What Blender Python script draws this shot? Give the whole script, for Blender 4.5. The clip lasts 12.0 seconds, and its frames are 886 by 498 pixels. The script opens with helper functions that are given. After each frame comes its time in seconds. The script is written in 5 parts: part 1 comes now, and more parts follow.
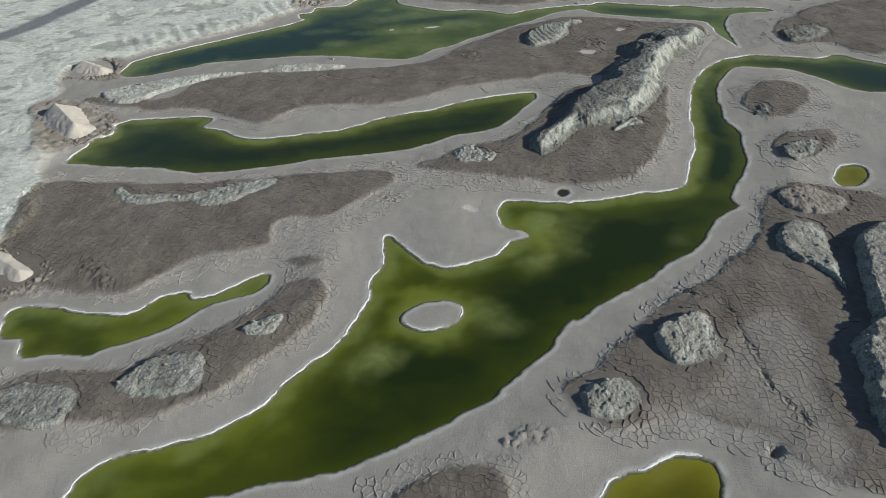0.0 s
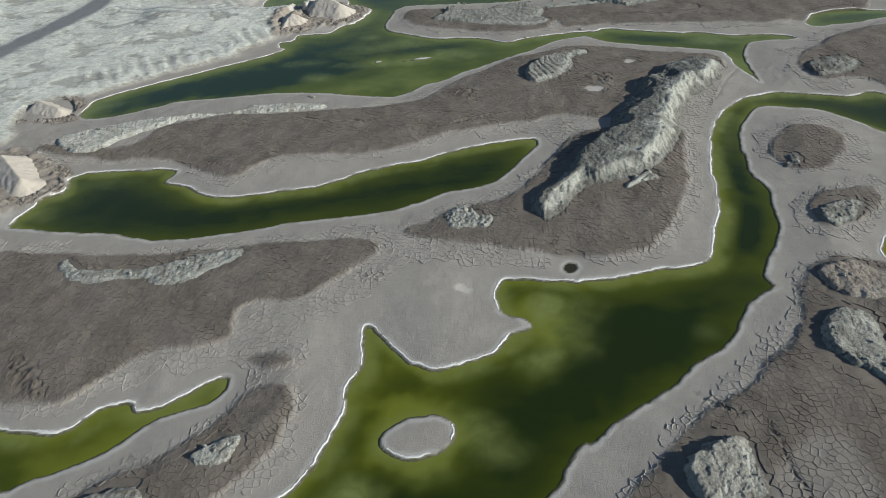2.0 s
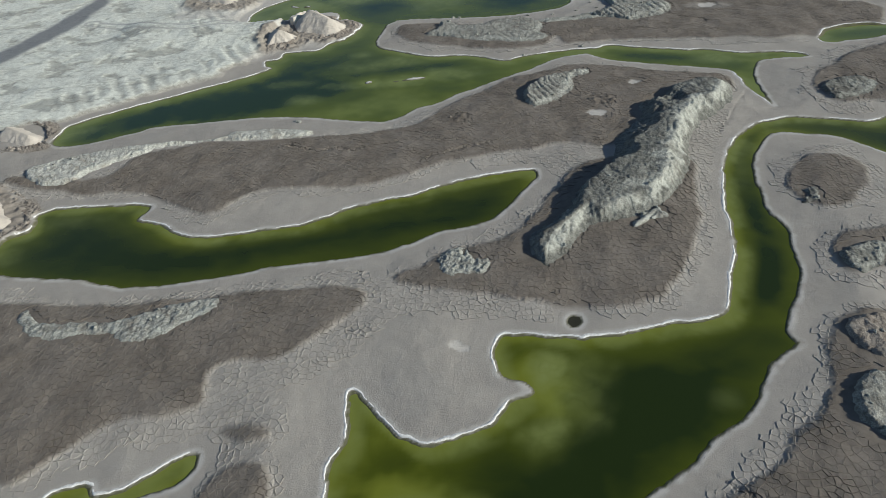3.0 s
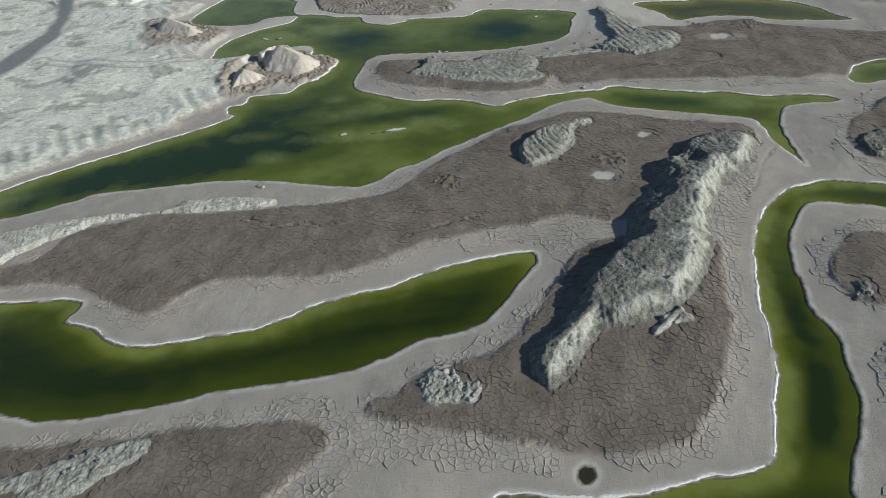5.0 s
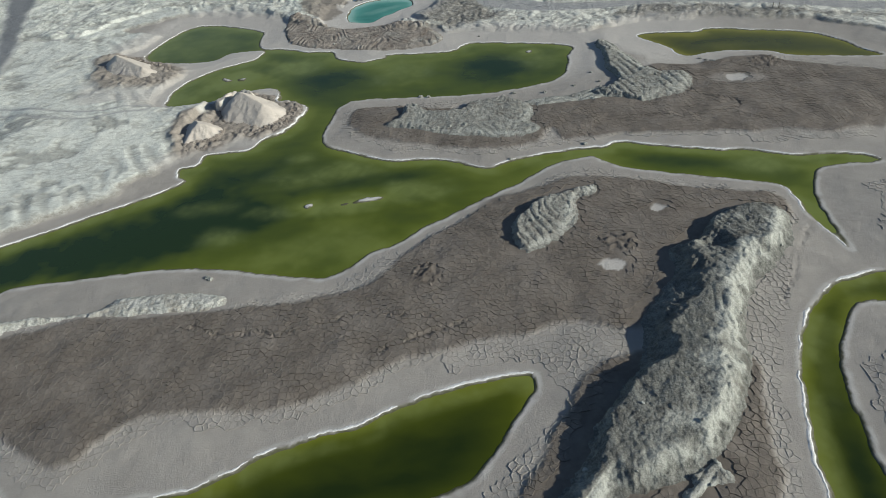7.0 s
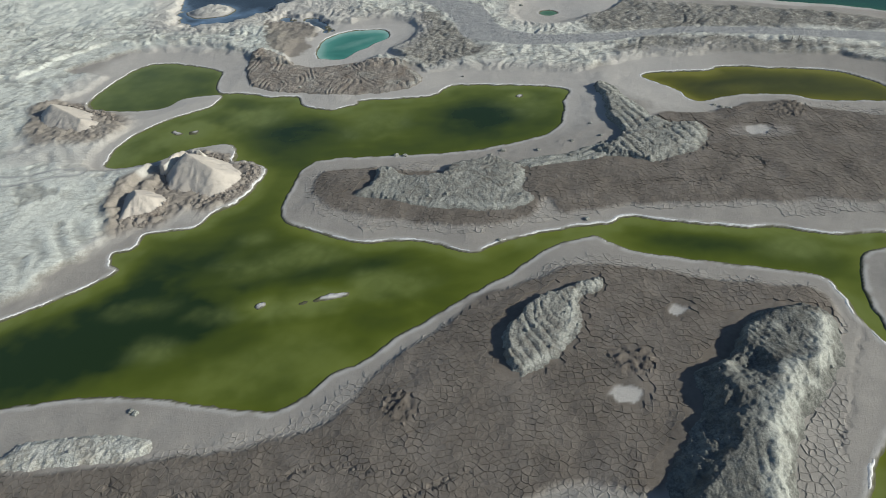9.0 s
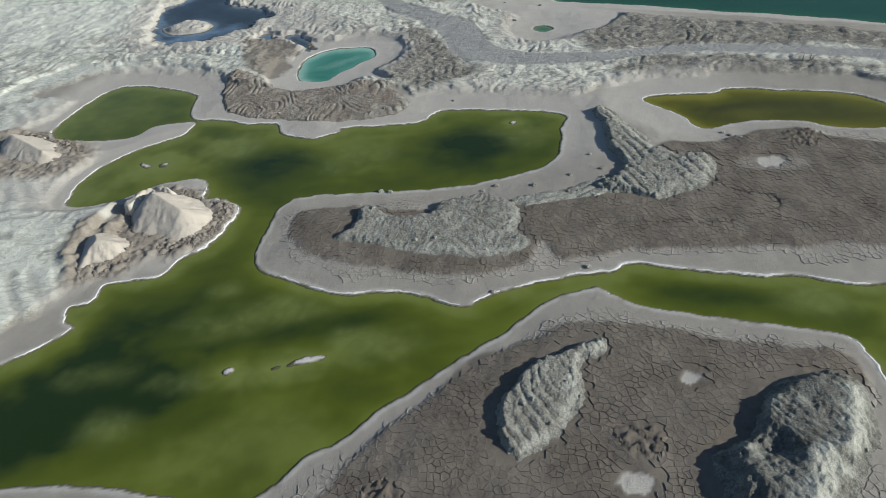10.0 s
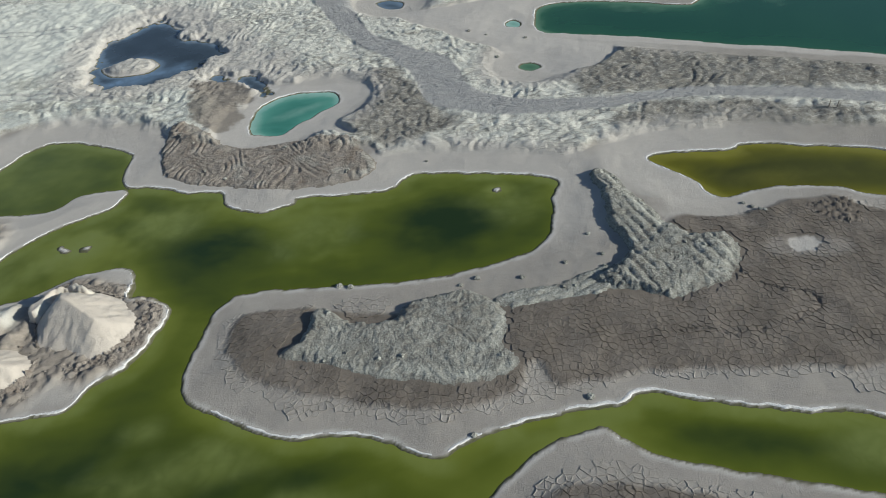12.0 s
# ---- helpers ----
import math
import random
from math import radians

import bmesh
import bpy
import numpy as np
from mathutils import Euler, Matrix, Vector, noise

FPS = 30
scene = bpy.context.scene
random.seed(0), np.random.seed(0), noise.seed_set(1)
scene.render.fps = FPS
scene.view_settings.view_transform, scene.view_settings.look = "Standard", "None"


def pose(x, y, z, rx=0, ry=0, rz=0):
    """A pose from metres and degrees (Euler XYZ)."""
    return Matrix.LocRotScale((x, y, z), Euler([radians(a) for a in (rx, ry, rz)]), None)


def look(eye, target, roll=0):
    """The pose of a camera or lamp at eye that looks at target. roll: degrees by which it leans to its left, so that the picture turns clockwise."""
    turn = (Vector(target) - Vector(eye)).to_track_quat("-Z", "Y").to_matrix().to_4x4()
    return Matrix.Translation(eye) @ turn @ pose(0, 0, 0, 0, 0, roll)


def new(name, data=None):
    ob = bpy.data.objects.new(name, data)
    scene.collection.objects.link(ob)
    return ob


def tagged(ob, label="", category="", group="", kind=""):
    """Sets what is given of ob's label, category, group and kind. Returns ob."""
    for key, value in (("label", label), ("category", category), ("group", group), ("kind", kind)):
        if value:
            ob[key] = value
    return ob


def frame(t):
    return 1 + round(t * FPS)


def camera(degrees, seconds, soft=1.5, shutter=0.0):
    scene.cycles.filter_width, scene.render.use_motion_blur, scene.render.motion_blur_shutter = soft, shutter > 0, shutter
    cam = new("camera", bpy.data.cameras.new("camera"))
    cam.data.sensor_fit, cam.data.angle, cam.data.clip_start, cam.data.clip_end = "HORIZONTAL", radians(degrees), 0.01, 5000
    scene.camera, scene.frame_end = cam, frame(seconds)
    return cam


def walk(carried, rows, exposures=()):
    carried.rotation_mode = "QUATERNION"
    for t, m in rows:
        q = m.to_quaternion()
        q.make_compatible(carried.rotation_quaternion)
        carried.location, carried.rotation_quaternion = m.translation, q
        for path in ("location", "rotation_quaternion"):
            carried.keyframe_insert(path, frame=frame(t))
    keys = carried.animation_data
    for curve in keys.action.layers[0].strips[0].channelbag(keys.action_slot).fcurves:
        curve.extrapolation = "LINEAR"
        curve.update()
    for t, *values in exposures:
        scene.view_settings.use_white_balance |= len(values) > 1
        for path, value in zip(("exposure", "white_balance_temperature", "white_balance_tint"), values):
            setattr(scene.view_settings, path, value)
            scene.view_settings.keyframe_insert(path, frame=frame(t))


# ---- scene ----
# ---------------------------------------------------------------- camera
cam = camera(66.90, 12.0, soft=0.6)
PATH = [
    (0, pose(-4.184, -36.413, 43.755, 51.348, 2.978, -1.466)),
    (0.5, pose(-3.827, -33.417, 43.817, 51.346, 3.077, -1.478)),
    (1, pose(-3.461, -30.217, 43.901, 51.328, 3.171, -1.527)),
    (1.5, pose(-3.083, -26.838, 44.005, 51.294, 3.261, -1.61)),
    (2, pose(-2.694, -23.304, 44.124, 51.247, 3.346, -1.722)),
    (2.5, pose(-2.29, -19.639, 44.256, 51.187, 3.429, -1.859)),
    (3, pose(-1.87, -15.862, 44.398, 51.115, 3.508, -2.017)),
    (3.5, pose(-1.433, -11.994, 44.547, 51.033, 3.585, -2.192)),
    (4, pose(-0.976, -8.05, 44.699, 50.942, 3.66, -2.383)),
    (4.5, pose(-0.499, -4.048, 44.851, 50.842, 3.734, -2.586)),
    (5, pose(-0.0, 0.0, 45.0, 50.736, 3.806, -2.8)),
    (5.5, pose(0.523, 4.08, 45.143, 50.625, 3.878, -3.023)),
    (6, pose(1.071, 8.183, 45.277, 50.509, 3.95, -3.253)),
    (6.5, pose(1.645, 12.299, 45.399, 50.390, 4.023, -3.49)),
    (7, pose(2.248, 16.421, 45.506, 50.269, 4.096, -3.734)),
    (7.5, pose(2.88, 20.544, 45.593, 50.148, 4.171, -3.984)),
    (8, pose(3.543, 24.664, 45.659, 50.027, 4.248, -4.241)),
    (8.5, pose(4.237, 28.778, 45.701, 49.908, 4.327, -4.506)),
    (9, pose(4.966, 32.887, 45.714, 49.791, 4.409, -4.78)),
    (9.5, pose(5.729, 36.992, 45.696, 49.679, 4.494, -5.065)),
    (10, pose(6.529, 41.095, 45.644, 49.572, 4.584, -5.362)),
    (10.5, pose(7.365, 45.202, 45.555, 49.472, 4.677, -5.675)),
    (11, pose(8.241, 49.319, 45.425, 49.380, 4.776, -6.006)),
    (11.5, pose(9.156, 53.453, 45.251, 49.297, 4.88, -6.358)),
    (12, pose(10.112, 57.616, 45.03, 49.223, 4.989, -6.736)),
]

walk(cam, PATH, exposures=((0, 0.04, 6500, 6), (12, 0.04, 6500, 6)))

# ---------------------------------------------------------------- light
SUN_FROM = Vector((0.90, -0.28, 0.40)).normalized()
world = bpy.data.worlds.new("sky")
scene.world = world
world.use_nodes = True
wn, wl = world.node_tree.nodes, world.node_tree.links
sky = wn.new("ShaderNodeTexSky")
sky.sky_type = "NISHITA"
sky.sun_disc = False
sky.sun_elevation = math.asin(SUN_FROM.z)
sky.sun_rotation = math.atan2(SUN_FROM.x, SUN_FROM.y)
sky.altitude = 2800
sky.air_density, sky.dust_density = 1.0, 1.6
wl.new(sky.outputs["Color"], wn["Background"].inputs["Color"])
wn["Background"].inputs["Strength"].default_value = 0.095
sun = new("sun", bpy.data.lights.new("sun", "SUN"))
sun.data.energy = 5.0
sun.data.angle = radians(0.6)
sun.data.color = (1.0, 0.95, 0.87)
sun.matrix_world = look(SUN_FROM * 100, (0, 0, 0))


# ---------------------------------------------------------------- materials
def material(name):
    m = bpy.data.materials.new(name)
    m.use_nodes = True
    return m, m.node_tree.nodes, m.node_tree.links, m.node_tree.nodes["Principled BSDF"]


def tex_noise(n, l, scale, detail=4.0, rough=0.6, distort=0.0, stretch=None, kind="ShaderNodeTexNoise"):
    """A noise in metres of the world, scale = features per metre."""
    geo = n.new("ShaderNodeNewGeometry")
    out = geo.outputs["Position"]
    if stretch:
        mp = n.new("ShaderNodeMapping")
        mp.inputs["Rotation"].default_value = (0, 0, radians(stretch[0]))
        mp.inputs["Scale"].default_value = (stretch[1], stretch[2], 1)
        l.new(out, mp.inputs["Vector"])
        out = mp.outputs["Vector"]
    t = n.new(kind)
    l.new(out, t.inputs["Vector"])
    t.inputs["Scale"].default_value = scale
    if kind == "ShaderNodeTexNoise":
        t.inputs["Detail"].default_value = detail
        t.inputs["Roughness"].default_value = rough
        t.inputs["Distortion"].default_value = distort
    return t


def ramp(n, l, src, *stops):
    r = n.new("ShaderNodeValToRGB")
    e = r.color_ramp.elements
    e[0].position, e[0].color = stops[0][0], (*stops[0][1], 1)
    e[1].position, e[1].color = stops[-1][0], (*stops[-1][1], 1)
    for p, c in stops[1:-1]:
        e.new(p).color = (*c, 1)
    l.new(src, r.inputs["Fac"])
    return r.outputs["Color"]


def grey(v):
    return (v, v, v)


def mix(n, l, fac, a, b, mode="MIX"):
    m = n.new("ShaderNodeMix")
    m.data_type, m.blend_type = "RGBA", mode
    for sock, v in ((m.inputs[0], fac), (m.inputs[6], a), (m.inputs[7], b)):
        if isinstance(v, (int, float)):
            sock.default_value = v
        elif isinstance(v, tuple):
            sock.default_value = (*v, 1)
        else:
            l.new(v, sock)
    return m.outputs[2]


def calc(n, l, op, a, b=0.0, c=0.0):
    m = n.new("ShaderNodeMath")
    m.operation = op
    for sock, v in zip(m.inputs, (a, b, c)):
        if isinstance(v, (int, float)):
            sock.default_value = v
        else:
            l.new(v, sock)
    return m.outputs[0]


def attribute(n, name):
    a = n.new("ShaderNodeAttribute")
    a.attribute_name = name
    return a


def bump(n, l, height, strength, dist, normal=None):
    b = n.new("ShaderNodeBump")
    b.inputs["Strength"].default_value = strength
    b.inputs["Distance"].default_value = dist
    l.new(height, b.inputs["Height"])
    if normal:
        l.new(normal, b.inputs["Normal"])
    return b.outputs["Normal"]


# base colours of the dry lake bed
PALE, PALE_DARK = (0.345, 0.325, 0.287), (0.285, 0.268, 0.236)
BROWN, BROWN_DARK = (0.180, 0.157, 0.131), (0.130, 0.113, 0.094)
WHITE, WHITE_GREY = (0.73, 0.755, 0.68), (0.42, 0.425, 0.37)
TAN, TAN_DARK = (0.54, 0.495, 0.43), (0.43, 0.39, 0.335)


def ground_material():
    m, n, l, bsdf = material("salt_lake_bed")
    za = n.new("ShaderNodeSeparateColor")
    zone = attribute(n, "zone_a")
    l.new(zone.outputs["Color"], za.inputs[0])
    calm = zone.outputs["Alpha"]
    zb = n.new("ShaderNodeSeparateColor")
    zone_b = attribute(n, "zone_b")
    l.new(zone_b.outputs["Color"], zb.inputs[0])
    zc = n.new("ShaderNodeSeparateColor")
    l.new(attribute(n, "zone_c").outputs["Color"], zc.inputs[0])
    big = tex_noise(n, l, 0.22, 5, 0.6).outputs["Fac"]
    mid = tex_noise(n, l, 1.6, 5, 0.65).outputs["Fac"]
    fine = tex_noise(n, l, 9, 4, 0.7).outputs["Fac"]
    streak = tex_noise(n, l, 0.6, 7, 0.66, 1.2, (-35, 0.8, 1.2)).outputs["Fac"]
    dash = tex_noise(n, l, 1.0, 5, 0.6, 0.3, (-48, 0.45, 1.9)).outputs["Fac"]
    grain = calc(n, l, "MULTIPLY_ADD", fine, 0.5, calc(n, l, "MULTIPLY", mid, 0.5))
    pale = mix(n, l, ramp(n, l, big, (0.35, grey(0)), (0.65, grey(1))), PALE, PALE_DARK)
    pale = mix(n, l, ramp(n, l, grain, (0.3, grey(0)), (0.75, grey(0.5))), pale, (0.40, 0.375, 0.35))
    brown = mix(n, l, ramp(n, l, mid, (0.3, grey(0)), (0.7, grey(1))), BROWN, BROWN_DARK)
    brown = mix(n, l, ramp(n, l, big, (0.4, grey(0)), (0.7, grey(0.5))), brown, (0.25, 0.225, 0.195))
    white = mix(n, l, ramp(n, l, streak, (0.52, grey(0)), (0.70, grey(0.6))), WHITE, WHITE_GREY)
    white = mix(n, l, ramp(n, l, dash, (0.57, grey(0)), (0.64, grey(0.35))), white, (0.33, 0.33, 0.285))
    white = mix(n, l, ramp(n, l, grain, (0.35, grey(0.45)), (0.6, grey(0))), white, (0.30, 0.30, 0.27))
    white = mix(n, l, calc(n, l, "MULTIPLY", calm, 0.8), white, mix(n, l, grain, (0.60, 0.62, 0.55), (0.70, 0.72, 0.65)))
    crag = tex_noise(n, l, 1.9, 6, 0.82, 0.8, (12, 0.75, 1.35)).outputs["Fac"]
    rubble = mix(n, l, ramp(n, l, grain, (0.36, grey(0)), (0.54, grey(1))), (0.44, 0.43, 0.385), (0.68, 0.69, 0.62))
    rubble = mix(n, l, ramp(n, l, streak, (0.52, grey(0)), (0.66, grey(0.45))), rubble, (0.27, 0.245, 0.205))
    tan = mix(n, l, ramp(n, l, mid, (0.35, grey(0)), (0.65, grey(1))), (0.32, 0.285, 0.24), (0.21, 0.183, 0.15))
    road = mix(n, l, ramp(n, l, streak, (0.3, grey(0)), (0.7, grey(1))), (0.30, 0.305, 0.30), (0.40, 0.40, 0.385))
    mud = mix(n, l, mid, (0.16, 0.142, 0.118), (0.24, 0.215, 0.185))
    dark_rubble = mix(n, l, ramp(n, l, grain, (0.36, grey(0)), (0.62, grey(1))), (0.12, 0.112, 0.096), (0.35, 0.342, 0.305))
    rubble = mix(n, l, attribute(n, "dim").outputs["Fac"], rubble, dark_rubble)
    # shade of the crag's hollows is put into rubble and white colour, tops paler
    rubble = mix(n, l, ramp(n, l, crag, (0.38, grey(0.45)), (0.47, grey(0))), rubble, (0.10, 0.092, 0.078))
    rubble = mix(n, l, ramp(n, l, crag, (0.54, grey(0)), (0.62, grey(0.6))), rubble, (0.58, 0.585, 0.53))
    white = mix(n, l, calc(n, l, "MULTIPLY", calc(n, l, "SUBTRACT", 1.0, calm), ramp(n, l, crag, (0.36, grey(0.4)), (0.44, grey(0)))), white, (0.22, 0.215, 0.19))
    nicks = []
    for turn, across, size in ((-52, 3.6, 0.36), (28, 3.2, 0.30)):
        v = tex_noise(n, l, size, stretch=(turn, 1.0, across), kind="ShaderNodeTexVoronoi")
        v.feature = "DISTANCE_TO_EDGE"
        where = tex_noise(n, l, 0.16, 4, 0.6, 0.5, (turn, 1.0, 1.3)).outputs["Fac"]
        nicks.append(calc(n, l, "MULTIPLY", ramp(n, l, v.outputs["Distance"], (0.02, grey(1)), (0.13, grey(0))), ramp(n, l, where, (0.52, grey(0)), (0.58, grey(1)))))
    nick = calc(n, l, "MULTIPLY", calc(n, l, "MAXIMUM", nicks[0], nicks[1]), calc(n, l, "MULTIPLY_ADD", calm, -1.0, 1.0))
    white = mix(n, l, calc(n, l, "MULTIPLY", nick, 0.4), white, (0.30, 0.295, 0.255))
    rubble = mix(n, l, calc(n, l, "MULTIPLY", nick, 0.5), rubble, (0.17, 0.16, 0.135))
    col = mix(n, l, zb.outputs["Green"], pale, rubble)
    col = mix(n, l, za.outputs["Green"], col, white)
    both = calc(n, l, "MAXIMUM", za.outputs["Green"], zb.outputs["Green"])
    rag = calc(n, l, "MULTIPLY", calc(n, l, "MULTIPLY", both, calc(n, l, "SUBTRACT", 1.0, both)), 3.4)
    rag = calc(n, l, "MULTIPLY", rag, ramp(n, l, grain, (0.38, grey(1)), (0.6, grey(0.15))))
    col = mix(n, l, rag, col, (0.20, 0.185, 0.155))
    scratch = calc(n, l, "MULTIPLY", attribute(n, "marks").outputs["Fac"], ramp(n, l, grain, (0.35, grey(0.2)), (0.6, grey(0.75))))
    col = mix(n, l, scratch, col, (0.20, 0.195, 0.17))
    col = mix(n, l, zc.outputs["Green"], col, mix(n, l, grain, (0.42, 0.40, 0.365), (0.54, 0.52, 0.48)))
    col = mix(n, l, calc(n, l, "MULTIPLY", za.outputs["Blue"], 0.85), col, tan)
    col = mix(n, l, za.outputs["Red"], col, brown)
    road = mix(n, l, zone_b.outputs["Alpha"], road, mix(n, l, mid, (0.17, 0.18, 0.185), (0.25, 0.26, 0.265)))
    col = mix(n, l, zb.outputs["Red"], col, road)
    col = mix(n, l, zb.outputs["Blue"], col, mud)
    col = mix(n, l, calc(n, l, "MULTIPLY", zc.outputs["Red"], 0.5), col, (0.62, 0.61, 0.58))
    col = mix(n, l, zc.outputs["Blue"], col, (0.10, 0.10, 0.055))
    col = mix(n, l, calc(n, l, "MULTIPLY", attribute(n, "lip").outputs["Fac"], 0.5), col, (0.42, 0.40, 0.36))
    tone = calc(n, l, "MULTIPLY_ADD", n.new("ShaderNodeNewGeometry").outputs["Random Per Island"], 0.10, 0.95)
    col = mix(n, l, 1.0, col, tone, "MULTIPLY")
    l.new(col, bsdf.inputs["Base Color"])
    bsdf.inputs["Roughness"].default_value = 0.93
    bsdf.inputs["Specular IOR Level"].default_value = 0.25
    grit = tex_noise(n, l, 4.2, 3, 0.7, 0.5).outputs["Fac"]
    h = calc(n, l, "MULTIPLY_ADD", mid, 0.4, calc(n, l, "MULTIPLY_ADD", grit, 0.22, calc(n, l, "MULTIPLY", fine, 0.45)))
    dug = calc(n, l, "MULTIPLY_ADD", zb.outputs["Green"], 0.6, calc(n, l, "MULTIPLY", za.outputs["Green"], 0.22))
    shred = tex_noise(n, l, 2.6, 6, 0.78, 1.2, (30, 0.8, 1.2)).outputs["Fac"]
    dug = calc(n, l, "MULTIPLY", dug, calc(n, l, "MULTIPLY_ADD", calm, -0.85, 1.0))
    shred = calc(n, l, "MULTIPLY_ADD", crag, 1.2, calc(n, l, "MULTIPLY_ADD", nick, -0.7, shred))
    h = calc(n, l, "ADD", h, calc(n, l, "MULTIPLY", calc(n, l, "MULTIPLY", shred, dug), 1.6))
    l.new(bump(n, l, h, 0.8, 0.13), bsdf.inputs["Normal"])
    return m


def heap_material(name, light, dark, contrast=0.5, clods=1.0):
    m, n, l, bsdf = material(name)
    mid = tex_noise(n, l, 1.1, 6, 0.7).outputs["Fac"]
    fine = tex_noise(n, l, 8, 5, 0.75).outputs["Fac"]
    big = tex_noise(n, l, 0.25, 3, 0.5).outputs["Fac"]
    lump = tex_noise(n, l, 4.5, kind="ShaderNodeTexVoronoi").outputs["Distance"]
    small = tex_noise(n, l, 11, kind="ShaderNodeTexVoronoi").outputs["Distance"]
    f = calc(n, l, "MULTIPLY_ADD", fine, 0.45, calc(n, l, "MULTIPLY", mid, 0.55))
    c = calc(n, l, "MULTIPLY_ADD", lump, -0.7, calc(n, l, "MULTIPLY", small, -0.4))
    g = calc(n, l, "MULTIPLY_ADD", c, 0.22 * clods, f)
    col = mix(n, l, ramp(n, l, g, (0.28, grey(0)), (0.48, grey(1))), dark, light)
    col = mix(n, l, ramp(n, l, big, (0.4, grey(0)), (0.7, grey(contrast))), col, tuple(0.6 * v for v in light))
    old = tex_noise(n, l, 0.5, 5, 0.65, 0.6).outputs["Fac"]
    col = mix(n, l, ramp(n, l, old, (0.52, grey(0)), (0.68, grey(0.7 * clods))), col, tuple(0.72 * v * k for v, k in zip(dark, (1.35, 1.22, 1.15))))
    # paler on sun-facing slopes, a highlight put into the colour, plus random pale patches
    sunlit_and_patches = calc(n, l, "MULTIPLY", attribute(n, "sunlit_and_patches").outputs["Fac"], ramp(n, l, g, (0.15, grey(0.35)), (0.45, grey(1))))
    col = mix(n, l, sunlit_and_patches, col, (0.50, 0.515, 0.46))
    l.new(col, bsdf.inputs["Base Color"])
    bsdf.inputs["Roughness"].default_value = 0.95
    bsdf.inputs["Specular IOR Level"].default_value = 0.2
    l.new(bump(n, l, calc(n, l, "MULTIPLY_ADD", c, 0.7 * clods, f), 0.9, 0.11), bsdf.inputs["Normal"])
    return m


def water_material(name, shallow, green, deep, cloud, clouds=0.5):
    """Turbid brine: the colour goes from the shallows to the deep, with milky clouds of salt in it."""
    m, n, l, bsdf = material(name)
    d = attribute(n, "depth").outputs["Fac"]
    big = tex_noise(n, l, 0.11, 3, 0.5, 0.6, (12, 0.7, 1.2)).outputs["Fac"]
    mid = tex_noise(n, l, 0.34, 3, 0.5, 0.5, (12, 0.7, 1.2)).outputs["Fac"]
    sway = calc(n, l, "ADD", calc(n, l, "MULTIPLY_ADD", big, 0.9, -0.45), calc(n, l, "MULTIPLY_ADD", mid, 0.36, -0.18))
    dd = calc(n, l, "ADD", d, calc(n, l, "MULTIPLY", calc(n, l, "MULTIPLY", sway, clouds), ramp(n, l, d, (0.05, grey(0)), (0.35, grey(1)))))
    col = ramp(n, l, dd, (0.0, shallow), (0.10, shallow), (0.42, green), (0.95, deep))
    v = tex_noise(n, l, 0.45, 2, 0.5, 0.3).outputs["Fac"]
    billow = calc(n, l, "ABSOLUTE", calc(n, l, "MULTIPLY_ADD", v, 2.0, -1.0))
    milk_and_sky = calc(n, l, "MULTIPLY", attribute(n, "milk_and_sky").outputs["Fac"], calc(n, l, "MULTIPLY_ADD", billow, 0.9, 0.72))
    col = mix(n, l, milk_and_sky, col, cloud)
    salt = ramp(n, l, calc(n, l, "MULTIPLY", milk_and_sky, 0.6), (0.60, grey(0)), (0.80, grey(0.8)))
    col = mix(n, l, salt, col, (0.55, 0.57, 0.50))
    l.new(col, bsdf.inputs["Base Color"])
    bsdf.inputs["Roughness"].default_value = 0.08
    bsdf.inputs["Specular IOR Level"].default_value = 0.5
    bsdf.inputs["IOR"].default_value = 1.37
    wave = tex_noise(n, l, 5, 2, 0.5).outputs["Fac"]
    l.new(bump(n, l, wave, 0.05, 0.02), bsdf.inputs["Normal"])
    return m


M_GROUND = ground_material()
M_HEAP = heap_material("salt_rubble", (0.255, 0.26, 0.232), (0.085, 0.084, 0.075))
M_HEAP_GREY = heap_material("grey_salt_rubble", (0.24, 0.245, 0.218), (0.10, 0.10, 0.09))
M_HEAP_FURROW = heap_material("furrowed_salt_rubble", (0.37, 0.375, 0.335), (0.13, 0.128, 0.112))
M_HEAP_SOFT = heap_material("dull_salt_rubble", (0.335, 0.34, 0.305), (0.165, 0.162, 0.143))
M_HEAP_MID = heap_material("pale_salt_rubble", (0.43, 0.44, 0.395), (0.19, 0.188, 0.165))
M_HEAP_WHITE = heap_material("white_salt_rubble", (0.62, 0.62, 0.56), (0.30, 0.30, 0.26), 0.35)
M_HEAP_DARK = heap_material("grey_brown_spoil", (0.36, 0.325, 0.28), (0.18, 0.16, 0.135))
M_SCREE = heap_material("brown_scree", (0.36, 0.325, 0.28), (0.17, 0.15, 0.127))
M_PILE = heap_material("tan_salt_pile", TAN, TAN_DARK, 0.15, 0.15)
M_GREEN = water_material("green_brine", (0.150, 0.172, 0.020), (0.062, 0.078, 0.006), (0.016, 0.027, 0.004), (0.20, 0.235, 0.075), 0.8)
M_CLOUDY = water_material("cloudy_green_brine", (0.150, 0.180, 0.030), (0.085, 0.110, 0.013), (0.017, 0.034, 0.009), (0.19, 0.23, 0.07), 0.75)
M_OLIVE = water_material("olive_brine", (0.20, 0.195, 0.02), (0.12, 0.118, 0.008), (0.045, 0.05, 0.006), (0.20, 0.19, 0.035), 0.8)
M_TEAL = water_material("teal_brine", (0.30, 0.52, 0.45), (0.10, 0.31, 0.24), (0.025, 0.16, 0.12), (0.32, 0.50, 0.42), 1.0)
